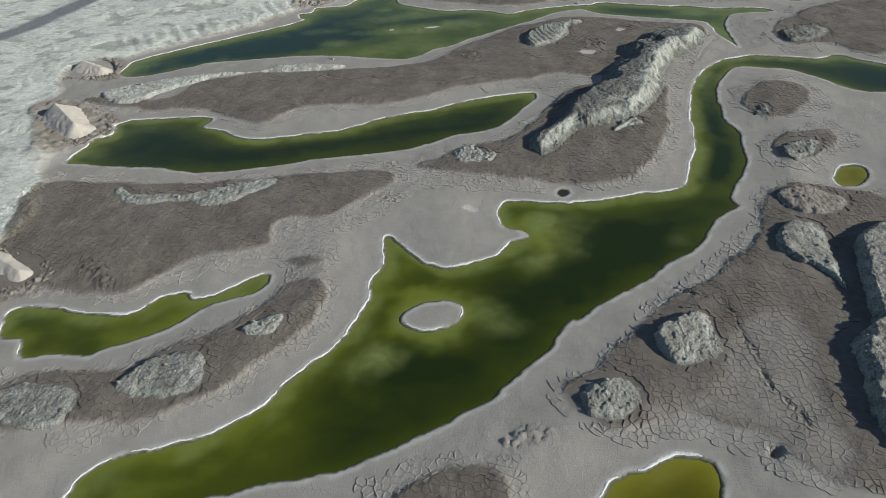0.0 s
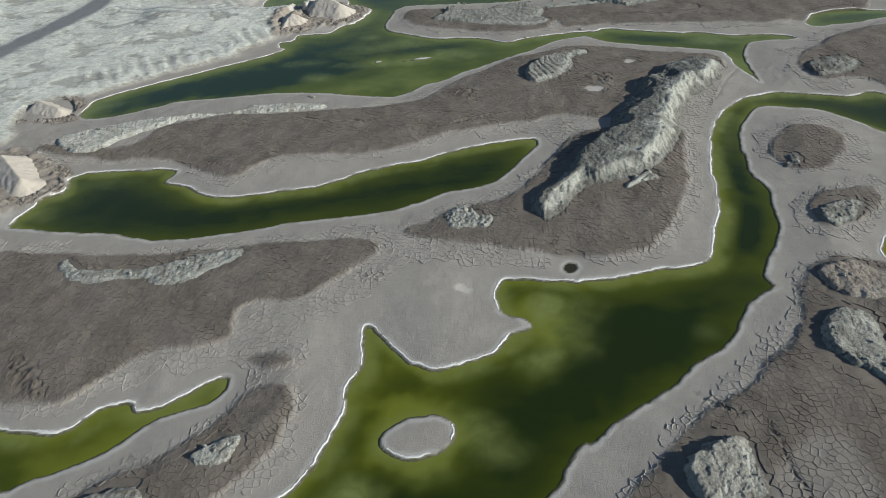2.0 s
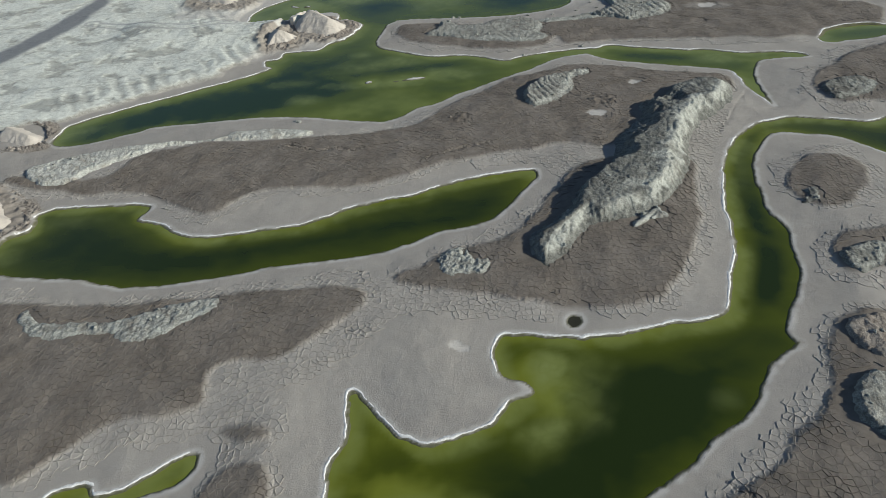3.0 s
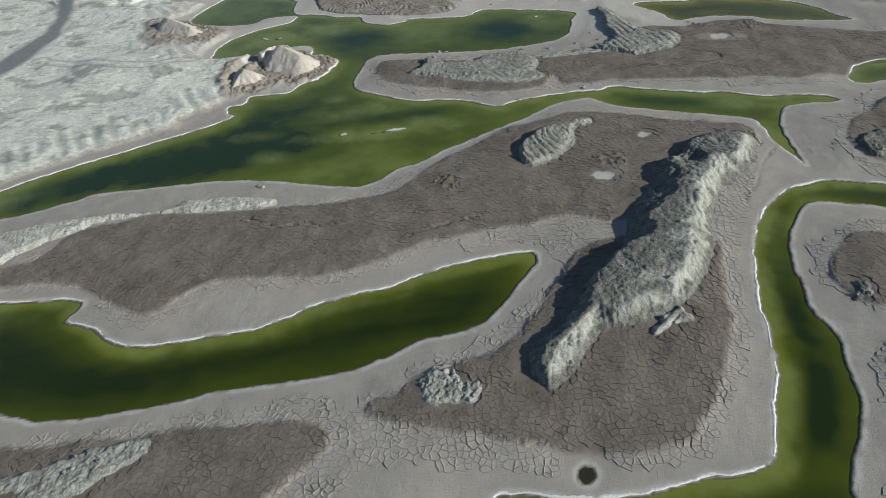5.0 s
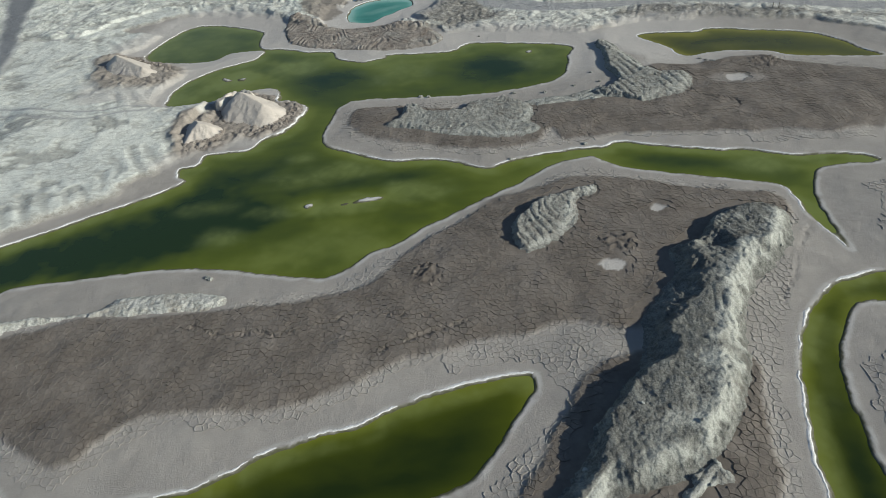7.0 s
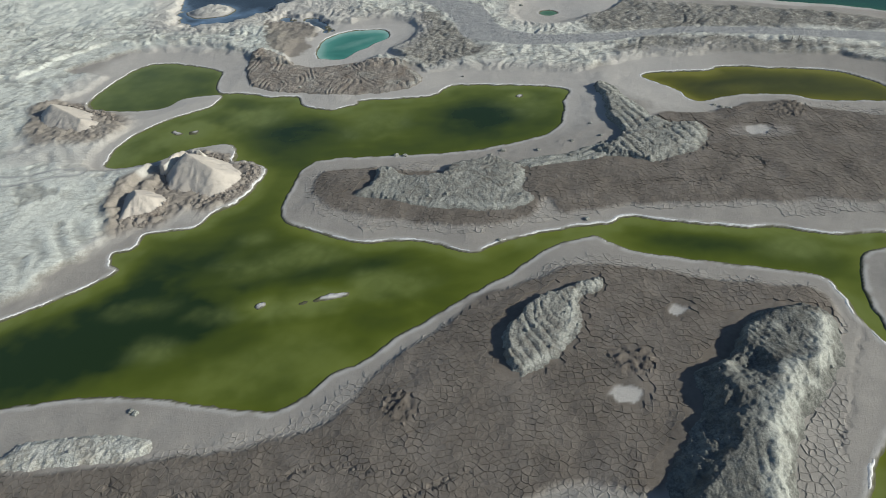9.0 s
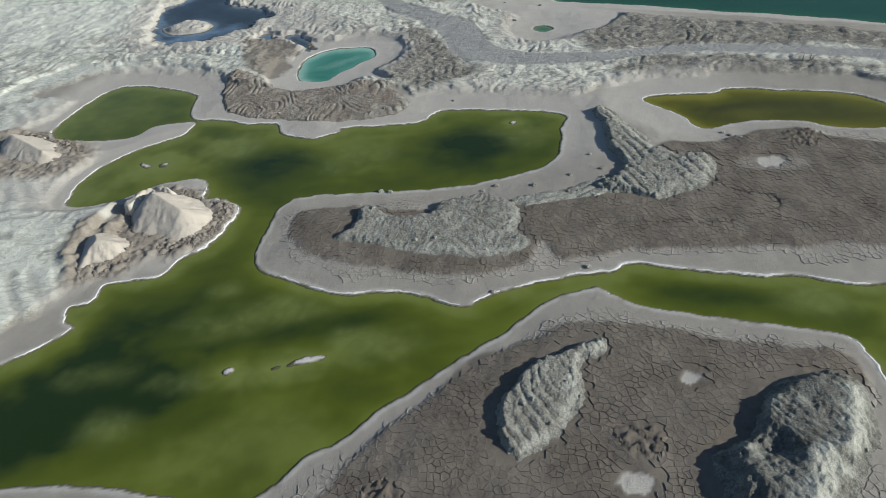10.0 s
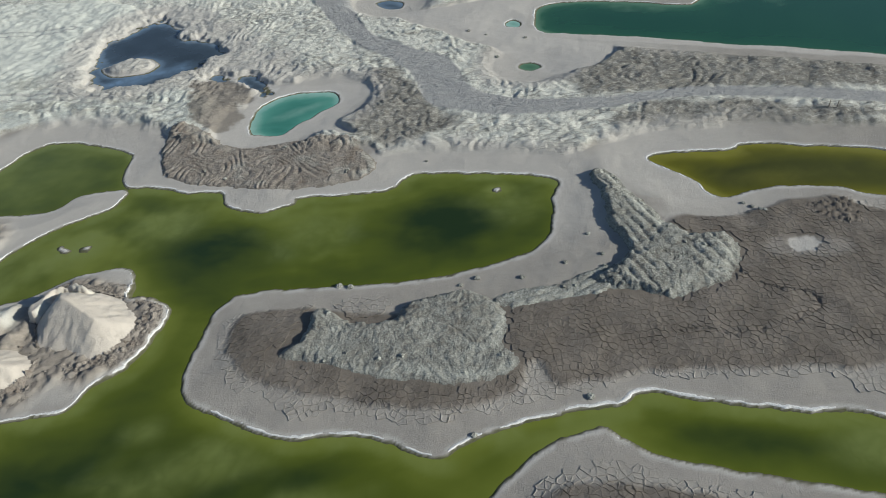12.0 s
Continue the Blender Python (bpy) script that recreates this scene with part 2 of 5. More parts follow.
M_LAKE = water_material("deep_green_brine", (0.13, 0.25, 0.15), (0.025, 0.105, 0.05), (0.012, 0.07, 0.036), (0.10, 0.20, 0.12), 0.6)
M_PIT = water_material("pit_water", (0.035, 0.034, 0.022), (0.022, 0.022, 0.014), (0.015, 0.015, 0.010), (0.05, 0.05, 0.035), 0.4)
# blue shallow and cloud colours paint the sky mirrored in these pools
M_BLUE = water_material("dark_pool", (0.14, 0.19, 0.24), (0.055, 0.078, 0.10), (0.03, 0.042, 0.05), (0.16, 0.25, 0.36), 1.2)

# ---------------------------------------------------------------- plan: outlines on the ground, in metres
PLAN = {}


def outline(name, *points):
    PLAN.setdefault(name, []).append(np.array(points, float))


outline("long_pond", (-38, -11.2), (-35.3, -10.1), (-33.7, -8.5), (-33.4, -7), (-32, -5.6), (-29.7, -4.8), (-26.3, -4.2), (-23, -2.8), (-20.2, -0.7), (-17.5, 3.1), (-15.2, 5.2), (-12.8, 10.1), (-12.4, 13.8), (-11.1, 16.4), (-11.5, 20.5), (-10.6, 21), (-9.4, 19.7), (-8, 17.6), (-6.4, 16), (-4.2, 15.4), (-0.1, 16.7), (1.3, 17.9), (2.2, 19.1), (3.9, 19.8), (3.1, 20.7), (1.8, 21.3), (1.1, 22.7), (1.1, 24.2), (1.7, 25.8), (3.4, 26.4), (10.6, 25.1), (12, 24.5), (16.9, 19.4), (14.6, 14.5), (11.6, 10.6), (9.1, 8.5), (6.5, 6.6), (4.8, 4.9), (3.9, 3.4), (-0.6, -0.7), (-1.1, -1.4), (-9.7, -6), (-13.9, -7.7), (-20.8, -8.8), (-33.3, -11.9))
outline("long_pond", (8, 23.9), (9.4, 25.4), (11.7, 25.5), (14.8, 25.9), (17.5, 26.5), (20, 26.6), (22.2, 27.1), (23.4, 28.5), (24.8, 31.6), (26.5, 35.1), (27.5, 38.2), (28.3, 42.5), (29.6, 47.2), (32.1, 53.3), (34.6, 57.1), (38.3, 60.5), (41.7, 61.5), (44.9, 61.7), (49.5, 60.3), (52.9, 59.4), (56.3, 60.3), (57.9, 58.6), (61.1, 56.1), (66.5, 53.2), (72, 49), (73, 43), (66, 42.5), (60, 45.6), (56.4, 47.1), (53.9, 47.8), (51.6, 49.6), (49.9, 52.6), (47.2, 55.9), (43.5, 57.2), (40.5, 57.9), (38.4, 56.6), (35.8, 52.8), (34.2, 49.3), (33.4, 45), (32.9, 41.2), (33.5, 38.3), (32.4, 35.1), (31.9, 32.1), (30.6, 29.4), (28.5, 26.5), (27.5, 24.7), (27.4, 23.3), (27.8, 22.9), (25.6, 21.7), (23.7, 20.1), (21.9, 17.2), (20.1, 15.5), (18, 14.4), (15.6, 12.5), (12.9, 10.6), (9.1, 8.5), (6.5, 6.6), (5.5, 14), (7, 21))
outline("narrow_pond", (-54.4, 40.9), (-53.3, 44.9), (-52.9, 46.7), (-50.6, 48), (-51.1, 51.1), (-48.8, 52.3), (-43.8, 52.2), (-37.2, 51.6), (-37.9, 48.7), (-34.9, 47.6), (-32.5, 45.4), (-29.4, 44.4), (-25.7, 44.7), (-22, 45.2), (-18.7, 45.4), (-16.1, 46.5), (-13.5, 48), (-9, 49.4), (-5.6, 50), (-2.7, 51.4), (1.5, 52.7), (6.4, 53.6), (9.1, 53.4), (9, 51.4), (6.6, 48.3), (4.9, 45.6), (2.8, 43.7), (-0.2, 42.7), (-3.4, 42), (-5.5, 40.8), (-8.1, 39.5), (-10.6, 39), (-14.6, 38.5), (-18.6, 38.3), (-20.5, 38.2), (-23.9, 37.4), (-29.1, 36.7), (-32.4, 36.3), (-35, 36.5), (-36.3, 36.5), (-41.1, 38.1), (-47.4, 39.2), (-52.2, 40.3))
outline("crooked_pond", (-47.7, 10.6), (-47.9, 12.2), (-46.4, 13), (-43.4, 12.6), (-40.1, 11.5), (-36.3, 11), (-34.6, 11.7), (-32.9, 13.4), (-30.5, 13.8), (-29.9, 12.7), (-27.8, 13.2), (-25.8, 14.5), (-23.8, 15.9), (-22.6, 15.9), (-22.8, 14.2), (-23.8, 12.9), (-25.9, 12.2), (-27.9, 11.4), (-29.3, 10.3), (-30.5, 8.9), (-32.3, 7.9), (-34.6, 6.9), (-36.5, 6.3), (-37.5, 5.6), (-40.6, 6.1), (-43.6, 5.9), (-44.5, 7), (-44.8, 8.3), (-46.6, 8.3), (-47.6, 9.4))
outline("olive_pool", (5.2, -10.7), (6.5, -9.6), (7.6, -9), (9.4, -8.4), (11.3, -7.7), (12.9, -7.8), (14.3, -8.4), (14.1, -9.8), (13.8, -11.2), (12.7, -13.1), (8, -13.7), (4.1, -12.3))
outline("small_pool", (40.1, 28), (41.5, 29.5), (43.3, 29.7), (44.4, 28.7), (43.6, 26.6), (42, 25.4), (39.9, 25.6), (39.6, 26.8))
outline("wide_pond", (-56.7, 68.7), (-57, 71.3), (-54.3, 75.8), (-34.2, 86.4), (-29.4, 89.6), (-30.5, 90.8), (-30.6, 92.8), (-28.5, 93.4), (-27.6, 95.8), (-24.4, 95.9), (-21.8, 96.3), (-20.3, 98.8), (-17.8, 100), (-16.4, 102.1), (-15.6, 104.4), (-10.7, 104.5), (-11.6, 103), (-11.7, 100.6), (-12.1, 97.2), (-10.9, 94.8), (-5.2, 91.1), (-2.1, 89.7), (2.2, 89.6), (5.2, 88.4), (6.9, 87.2), (9.2, 86.3), (13, 87.5), (19.3, 88.3), (22.4, 86.3), (20.6, 86.3), (18.7, 86), (15.4, 84.3), (12.1, 81.8), (8.5, 80), (2.7, 76.3), (0.6, 75.2), (-2, 72.9), (-5, 71.7), (-6.9, 70.1), (-9.2, 68.5), (-11.6, 68.6), (-25.5, 72.1), (-37.8, 71.8), (-43.6, 71.5), (-45.4, 70.4), (-53.2, 67.7))
outline("wide_pond", (-17.8, 100), (-16.4, 102.1), (-15.2, 106.9), (-17.6, 108.5), (-19.8, 109.2), (-20, 112.3), (-21.5, 114.2), (-26, 113.9), (-29.5, 112.1), (-32.9, 110.9), (-37.3, 111.8), (-36.7, 117.8), (-32.1, 123.1), (-26, 126.1), (-25, 129.3), (-30.1, 129.6), (-33, 127.2), (-36.4, 127), (-44.7, 129.1), (-45.4, 134.3), (-41.4, 142.6), (-37, 144.1), (-30.7, 141.4), (-25.9, 138.1), (-26, 133.6), (-24.6, 130.3), (-21.4, 129.6), (-16.8, 127.2), (-12.4, 126.2), (-11.4, 123.1), (-7.1, 121.2), (-3.8, 121.9), (-3, 122.9), (6.9, 122), (9.6, 124.1), (12.9, 124.2), (26, 120.1), (25.5, 115.9), (23.2, 109.3), (18.3, 106.8), (8.7, 105.8), (-6.5, 107.4), (-9.4, 106.4), (-10.7, 104.5), (-12, 100.1))
outline("wide_pond", (19.3, 88.3), (21.8, 88.6), (24.2, 88.5), (25.7, 89.4), (29.6, 88.1), (36, 85.8), (40.9, 84.7), (45.2, 82.8), (50.7, 82.3), (54.5, 80.3), (53.7, 79.5), (47.9, 79.6), (45.4, 77.5), (44.3, 74.4), (43.5, 70.5), (43.3, 66.9), (43.1, 64.9), (42.7, 66.3), (42.1, 68.4), (41.7, 71.1), (41.7, 74.1), (41.2, 76.7), (38.2, 78.2), (33.7, 79.9), (29, 81.6), (24.9, 83.5), (23.3, 85.1), (21.5, 86.4), (18.7, 86))
outline("east_pool", (58.6, 85.9), (59.6, 87.2), (61.4, 89.2), (66.7, 90.4), (71.2, 89.6), (76, 88.2), (81, 88.9), (84, 86), (79.5, 84.6), (73.8, 85.7), (70.6, 85.6), (67.1, 84.5), (62.5, 84.2), (60.1, 83.9), (58.7, 84.6))
outline("far_pool", (37.6, 120.7), (39.7, 121.8), (43.5, 121.1), (47.3, 120.5), (49, 121.3), (52.7, 120.6), (56, 119.1), (62.6, 116.9), (66.8, 112.9), (68.1, 109), (70.1, 105.9), (64.4, 106.9), (57.1, 109), (54.6, 111), (48.3, 112.4), (43.3, 111.7), (41.6, 113), (40.8, 115.9))
outline("teal_pool", (-10.8, 139.9), (-10.2, 146.1), (-6.8, 149.1), (-3.5, 149.4), (0.7, 148.5), (1.9, 145.5), (-0.8, 142.7), (-3.9, 140.0), (-6.1, 137.9), (-8.7, 138.3))
outline("blue_pool", (-38.0, 162.3), (-38.3, 168.6), (-39.6, 177.0), (-36.1, 183.4), (-33.1, 186.4), (-26.4, 181.5), (-26.6, 177.0), (-20.0, 172.4), (-18.4, 167.9), (-21.8, 165.7), (-22.1, 161.6), (-27.9, 159.3), (-32.9, 159.8))
outline("mud_pool", (-18.5, 158.9), (-16.4, 159.8), (-11.4, 158.7), (-10.9, 155.2), (-9.1, 151.9), (-10.0, 150.0), (-11.7, 153.4), (-13.2, 154.6), (-16.4, 156.3))
outline("north_lake", (34.7, 167.1), (36.5, 169.8), (40.8, 170.4), (49.8, 167.4), (57.9, 163.2), (61.6, 163.9), (68.7, 172.5), (84.1, 172.5), (105, 161.3), (108.3, 142.5), (94.3, 126.4), (76.9, 137.3), (72.8, 139.5), (66.6, 143), (59.7, 146.2), (52.8, 150.1), (45.4, 154), (39.1, 156.8), (33.7, 160.1))
outline("round_pool", (28, 148.7), (29.4, 149.6), (31.1, 148.7), (31.3, 147.3), (29.6, 146.7), (28.3, 147.5))
outline("round_pool2", (29, 164.8), (30.5, 165.8), (31.8, 164.3), (31.2, 162.6), (29.4, 163))
outline("round_pool3", (8.3, 181.5), (10.9, 182), (13.4, 179.7), (12.9, 177.1), (10.7, 177.3), (8.7, 179.4))
outline("pit", (8.3, 27.6), (8.7, 28.2), (9.5, 28.2), (9.8, 27.4), (9.3, 26.6), (8.4, 26.7))
outline("pit2", (18.3, -7.9), (18.7, -7.6), (19.2, -7.7), (19, -8.2), (18.3, -8.3))
outline("island", (-9.1, 8.3), (-8.2, 9.5), (-6.6, 10.2), (-4.7, 10.2), (-3.5, 9.2), (-3.9, 7.8), (-5, 6.9), (-6.9, 6.6), (-8.6, 7.2))
outline("bar", (-9.1, 81.5), (-7.2, 81.9), (-4.9, 82.2), (-3.7, 82.2), (-4.9, 81.6), (-7.1, 81.3), (-8.8, 81.2))
outline("bar", (-12.9, 81.8), (-12.2, 82), (-12.3, 81.6), (-13, 81.5))
outline("bar", (18.9, 119), (19.7, 119.4), (20.3, 118.6), (19.4, 118.3))
outline("bar", (-30.3, 119.4), (-29.7, 120), (-28.8, 119.3), (-28.9, 118.5))
outline("bar", (-27.4, 119), (-26.7, 119.5), (-25.9, 118.7), (-26.5, 118.1))
outline("islet", (-38.0, 167.4), (-36.4, 168.4), (-32.0, 170.0), (-28.5, 166.7), (-29.8, 163.9), (-35.3, 164.1))
outline("brown", (-58.5, 58.8), (-54.5, 59.9), (-45.7, 58), (-43.4, 62.4), (-38.8, 64.5), (-32.9, 65.2), (-19.2, 64.7), (-11.1, 65.3), (-5.7, 66.4), (-1.5, 70.9), (3.1, 74.3), (8.8, 79.4), (16.1, 81.4), (21.8, 82.1), (32.2, 77.8), (40.3, 74.6), (38.3, 68.7), (30.1, 61.1), (19.3, 57.1), (14.6, 58.3), (6.9, 57.8), (0.6, 56.5), (-5.6, 54.4), (-11.5, 52.3), (-23.5, 52.4), (-27.2, 50.7), (-28.4, 48.7), (-31.3, 48.6), (-35.1, 51.6), (-40.8, 54.1), (-48.6, 54.9))
outline("brown", (14.9, 53.7), (27.6, 53.9), (26.4, 46.7), (24.9, 40.6), (21.2, 33.2), (16.6, 29.2), (11.2, 28.6), (5.8, 30.2), (-0.9, 31.6), (-5.5, 33.5), (-7.4, 34.9), (-4.5, 37), (-0.4, 39.2), (4.8, 40.7), (8.7, 45.6))
outline("brown", (-56.5, 20.2), (-54.1, 23), (-55.5, 34.3), (-49.7, 35.7), (-38.4, 33.8), (-24.5, 34.3), (-11.2, 33.7), (-12.7, 28.7), (-17.9, 25.3), (-22.9, 24.2), (-23.4, 20.2), (-29.3, 19.3), (-32, 18.1), (-36.6, 14.1), (-41.3, 14.5), (-45.1, 15.2), (-50.3, 15.2), (-53.5, 14.6))
outline("brown", (-46.7, 1.9), (-43.9, 2.4), (-39.7, 4), (-34.5, 3.6), (-30.2, 6), (-25.6, 8.5), (-22.4, 11.3), (-20.1, 14), (-17.8, 14.2), (-16.8, 12.5), (-17.2, 9.3), (-19, 6.5), (-21.5, 3.3), (-24.7, 0.5), (-27.9, -1.6), (-31.4, -2.3), (-36.1, -2.2), (-41.4, -2.7), (-43.8, -3.4))
outline("brown", (-21.8, 17.7), (-19.5, 18.4), (-17.4, 17.7), (-17.2, 16.4), (-19.8, 16.1))
outline("brown", (4.5, -0.9), (7.7, 1.3), (12.1, 5.6), (16.6, 8.9), (22.9, 13.3), (27.3, 17.4), (31.6, 25.3), (37.5, 25.9), (43.5, 23), (48, 17.4), (29.2, -12.8), (24.7, -11.8), (21.8, -10.7), (20.1, -9.2), (19.5, -6.8), (16.6, -5.6), (13.5, -4.3), (9.4, -5.1), (6.1, -4.4))
outline("brown", (-9.6, -10.2), (-7.6, -8.5), (-5, -7.3), (-2.1, -7.7), (-1, -9.4), (-1.2, -10.7), (-1.7, -12.3), (-8.3, -12))
outline("brown", (37.5, 48.5), (41.1, 51.9), (45.3, 51.3), (46.2, 47.4), (42.2, 42.3), (38.2, 41.9), (36.6, 44.4))
outline("brown", (36.2, 35), (38.9, 37.4), (43.4, 37.3), (43.9, 34.9), (40.3, 31.8), (36.5, 30.9), (35.4, 32.5))
outline("brown", (49.9, 69.4), (56.5, 76.6), (66.8, 82.1), (76.3, 79.2), (63.5, 59.1), (56.9, 64), (51.8, 64))
outline("brown", (-8.5, 100), (-8.1, 103.1), (-6.6, 104.3), (-2.8, 104.3), (6.9, 101.6), (17.4, 100.9), (25.4, 100.7), (32.6, 105.7), (36.9, 109.4), (42.5, 108.5), (49.2, 109.9), (54, 109.8), (56, 106.6), (66.7, 101.1), (74.3, 96.8), (68.4, 87.9), (52.3, 86.8), (47.1, 87.8), (40.5, 88.6), (26.9, 90.9), (19.6, 90.6), (18.4, 93.5), (16.5, 91.2), (12.6, 90.1), (8, 90.6), (1.6, 92.7), (-3.2, 94.5), (-6.9, 97.1))
outline("white", (-160.7, 123.3), (-113.5, 154.6), (-33.2, 119.8), (-33, 96.8), (-36.8, 89.3), (-40.1, 86.1), (-48.8, 82), (-56.2, 76.1), (-64.7, 74.2), (-66.7, 68.6), (-66.3, 59), (-100.8, 51.3))
outline("white", (-137.5, 160.7), (-50.5, 143.4), (-51.7, 130.7), (-50.1, 121.8), (-51, 117.8), (-50.1, 112.4), (-45.3, 110.9), (-32.2, 109.5), (-30.8, 106.9), (-33.1, 99.5), (-37.7, 92.6), (-40.4, 86.9), (-49.5, 82.4), (-60.2, 79.9), (-80.1, 74.6))
outline("white", (-129.1, 202.6), (-49, 200.8), (-28.8, 172.3), (-17.5, 151.7), (-19.5, 142.6), (-28.7, 146.1), (-41.2, 149.4), (-51.1, 146.1), (-56.3, 136.8), (-60.1, 133), (-81.5, 124.9))
outline("white", (-76.3, 116.4), (-51, 111.4), (-44, 112.7), (-35, 110.2), (-31, 112.2), (-31.3, 107.5), (-33.2, 101.8), (-31.5, 96), (-34.9, 92.6), (-38.1, 89.4), (-41.2, 88.1), (-54.5, 80.7))
outline("white", (-102.8, 65.4), (-65.7, 56.8), (-61.5, 49.4), (-56.5, 39.7), (-53.2, 29.3), (-54.1, 23), (-68.8, 16.8))
outline("long_heap", (5.4, 37.2), (6.0, 40.5), (8.8, 42.6), (11.2, 45.3), (12.2, 47.6), (15.6, 51.4), (17.6, 53.4), (19.6, 58.6), (23.8, 63.6), (24.3, 67.2), (27.9, 68.8), (30.2, 71.9), (33.4, 73.5), (37.1, 73.3), (39.3, 71.3), (36.7, 65.9), (31.9, 61.8), (28.7, 56.9), (26.8, 51.3), (24.3, 47.3), (22.0, 44.4), (18.8, 42.5), (15.2, 41.5), (13.0, 41.1), (9.7, 36.8), (7.2, 35.1))
outline("ring_heap", (9.3, 71.2), (9.9, 74.5), (12.3, 77.3), (15.9, 79.0), (19.6, 80.1), (20.7, 79.1), (19.8, 77.8), (18.1, 77.3), (17.4, 73.9), (15.2, 71.0), (11.0, 68.8))
outline("bank_heap", (-54.7, 58.3), (-56.7, 61.4), (-52, 64.4), (-42.4, 66.1), (-33, 66.1), (-30.2, 68.1), (-21, 67.4), (-20.1, 65.3), (-27.4, 65.2), (-34.4, 65.7), (-39.6, 64.9), (-43.5, 62.6), (-47.1, 60.2), (-49.6, 57.7), (-52.1, 56.9))
outline("clod_heap", (-3.5, 36.9), (-2.4, 38.7), (-0.4, 38.7), (0.4, 36.9), (1.9, 36.3), (1.3, 34.6), (-0.7, 34.3), (-2.6, 34.6))
outline("strip_heap", (-44.5, 32.3), (-44, 33.6), (-42, 31.6), (-36.2, 31.2), (-33.2, 31.5), (-29.3, 33.1), (-25.6, 33.7), (-25.2, 32.1), (-27.4, 30.3), (-30, 28.5), (-32.9, 28.3), (-34.5, 29.7), (-39.2, 29.2), (-42.3, 30.2))
outline("shore_heap", (-33.8, 1.4), (-32.9, 3.8), (-30.4, 5.3), (-27.4, 5.4), (-26.2, 3.3), (-26.6, 0.9), (-29.3, 0.1))
outline("corner_heap", (-45.6, 2.2), (-43.6, 2.1), (-42, 2.8), (-39.3, 2.3), (-37, 1.6), (-36.3, -0.3), (-36.8, -2.2), (-39, -2.6), (-41.8, -1.6), (-43.8, -1.2))
outline("slab_heap", (-24.1, 7.8), (-22.9, 8.8), (-21.5, 9.6), (-20.3, 9), (-20.9, 7), (-23, 6.7))
outline("mound_heap", (11.5, 3.8), (13.1, 5.7), (16.0, 6.9), (18.1, 6.4), (18.2, 3.9), (18.2, 1.8), (15.5, 0.6), (12.8, 1.1))
outline("low_heap", (4.5, -2.4), (5.3, -1.0), (7.4, 0.0), (9.2, -0.4), (10.2, -1.7), (9.2, -3.8), (7.4, -4.4), (5.2, -4.0))
outline("spoil_heap", (27.5, 15.7), (29.5, 18.8), (33.3, 18.6), (33.3, 14.7), (31.3, 7.4), (31, 9), (30.1, 11.5), (28.5, 12.9))
outline("east_heap", (35.5, 16), (39.9, 18), (47.2, 16.8), (30.9, -9.3), (26.5, -7.6), (26.1, -5.6), (27.4, -1.2), (28, 1.9), (31.1, 4.3), (32.3, 8.6))
outline("flat_heap", (31.5, 24.3), (34.9, 25.7), (37.4, 24.3), (38.9, 22.5), (35.9, 20), (32.2, 21))
outline("isle_heap", (35.9, 33.9), (38.4, 35.3), (41.4, 34.9), (40.3, 32.8), (37.3, 30.9), (35.7, 31.9))
outline("dark_heap", (37.8, 44.1), (37.5, 45), (39.1, 44.8), (38.5, 43), (36.8, 42.6))
outline("far_isle_heap", (50.1, 68.5), (53.3, 71), (57.5, 70.8), (58.3, 68), (54.7, 65.5), (50.7, 65))
outline("tongue_heap", (-4.6, 98.4), (-2.4, 100.0), (-1.3, 103.2), (0.6, 103.2), (2.7, 101.1), (5.9, 100.8), (7.0, 102.4), (10.3, 103.3), (14.1, 103.2), (16.6, 100.4), (16.6, 97.6), (15.9, 95.7), (17.0, 93.6), (14.9, 92.5), (11.1, 92.4), (6.5, 93.9), (2.7, 95.1), (-0.3, 96.9))
outline("bend_heap", (25.2, 102.1), (27.7, 103.9), (29.7, 106.1), (28.9, 109.9), (29.8, 115.8), (29.5, 119.3), (32.1, 119.5), (33.5, 114.9), (35.2, 109.4), (37, 106.4), (40, 106), (40.5, 103.6), (38.3, 100), (34.7, 98.9), (31.9, 98.5), (27.9, 100.3))
outline("track_heap", (16.6, 101.9), (23.2, 102.6), (28.2, 103.8), (28.6, 100.8), (22.6, 100.3), (17, 100.2))
outline("swirl_heap", (-21.2, 133), (-21.7, 141.6), (-18.8, 142.6), (-11.7, 135.5), (-5.8, 135.6), (1.6, 134.5), (4.5, 131.1), (6.1, 126.2), (1.6, 124.3), (-6.5, 125.1), (-12.1, 127), (-18.1, 129.7))
outline("pile", (-25.9, 102), (-28.1, 106.3), (-27.8, 108.6), (-27, 111.2), (-24.7, 111.2), (-19.6, 109.3), (-17.2, 107.2), (-17.7, 103.6), (-19.4, 101.6), (-22.7, 100.7))
outline("pile", (-31.5, 97.8), (-32.6, 101.4), (-32, 104), (-29.8, 105), (-26.4, 103), (-26, 100.2), (-27.3, 98.7), (-29.5, 98.2))
outline("pile", (-49.4, 122), (-52.2, 128.5), (-50.4, 130.8), (-44.5, 128.5), (-39, 123), (-40.3, 120.6), (-45.9, 120.2))
outline("pile", (-61.2, 48.5), (-64.4, 55.7), (-60.4, 58.3), (-55, 54.5), (-51.4, 49.8), (-54.1, 46.9), (-59.4, 46.2))
outline("pile", (-66.2, 68.6), (-65.4, 74.7), (-60.3, 74.6), (-57.3, 69.2), (-61.1, 67.8))
outline("pile", (-57.4, 23.3), (-53.9, 22.4), (-48.4, 20), (-46.5, 17.5), (-48.1, 15.5), (-53.3, 15.5))
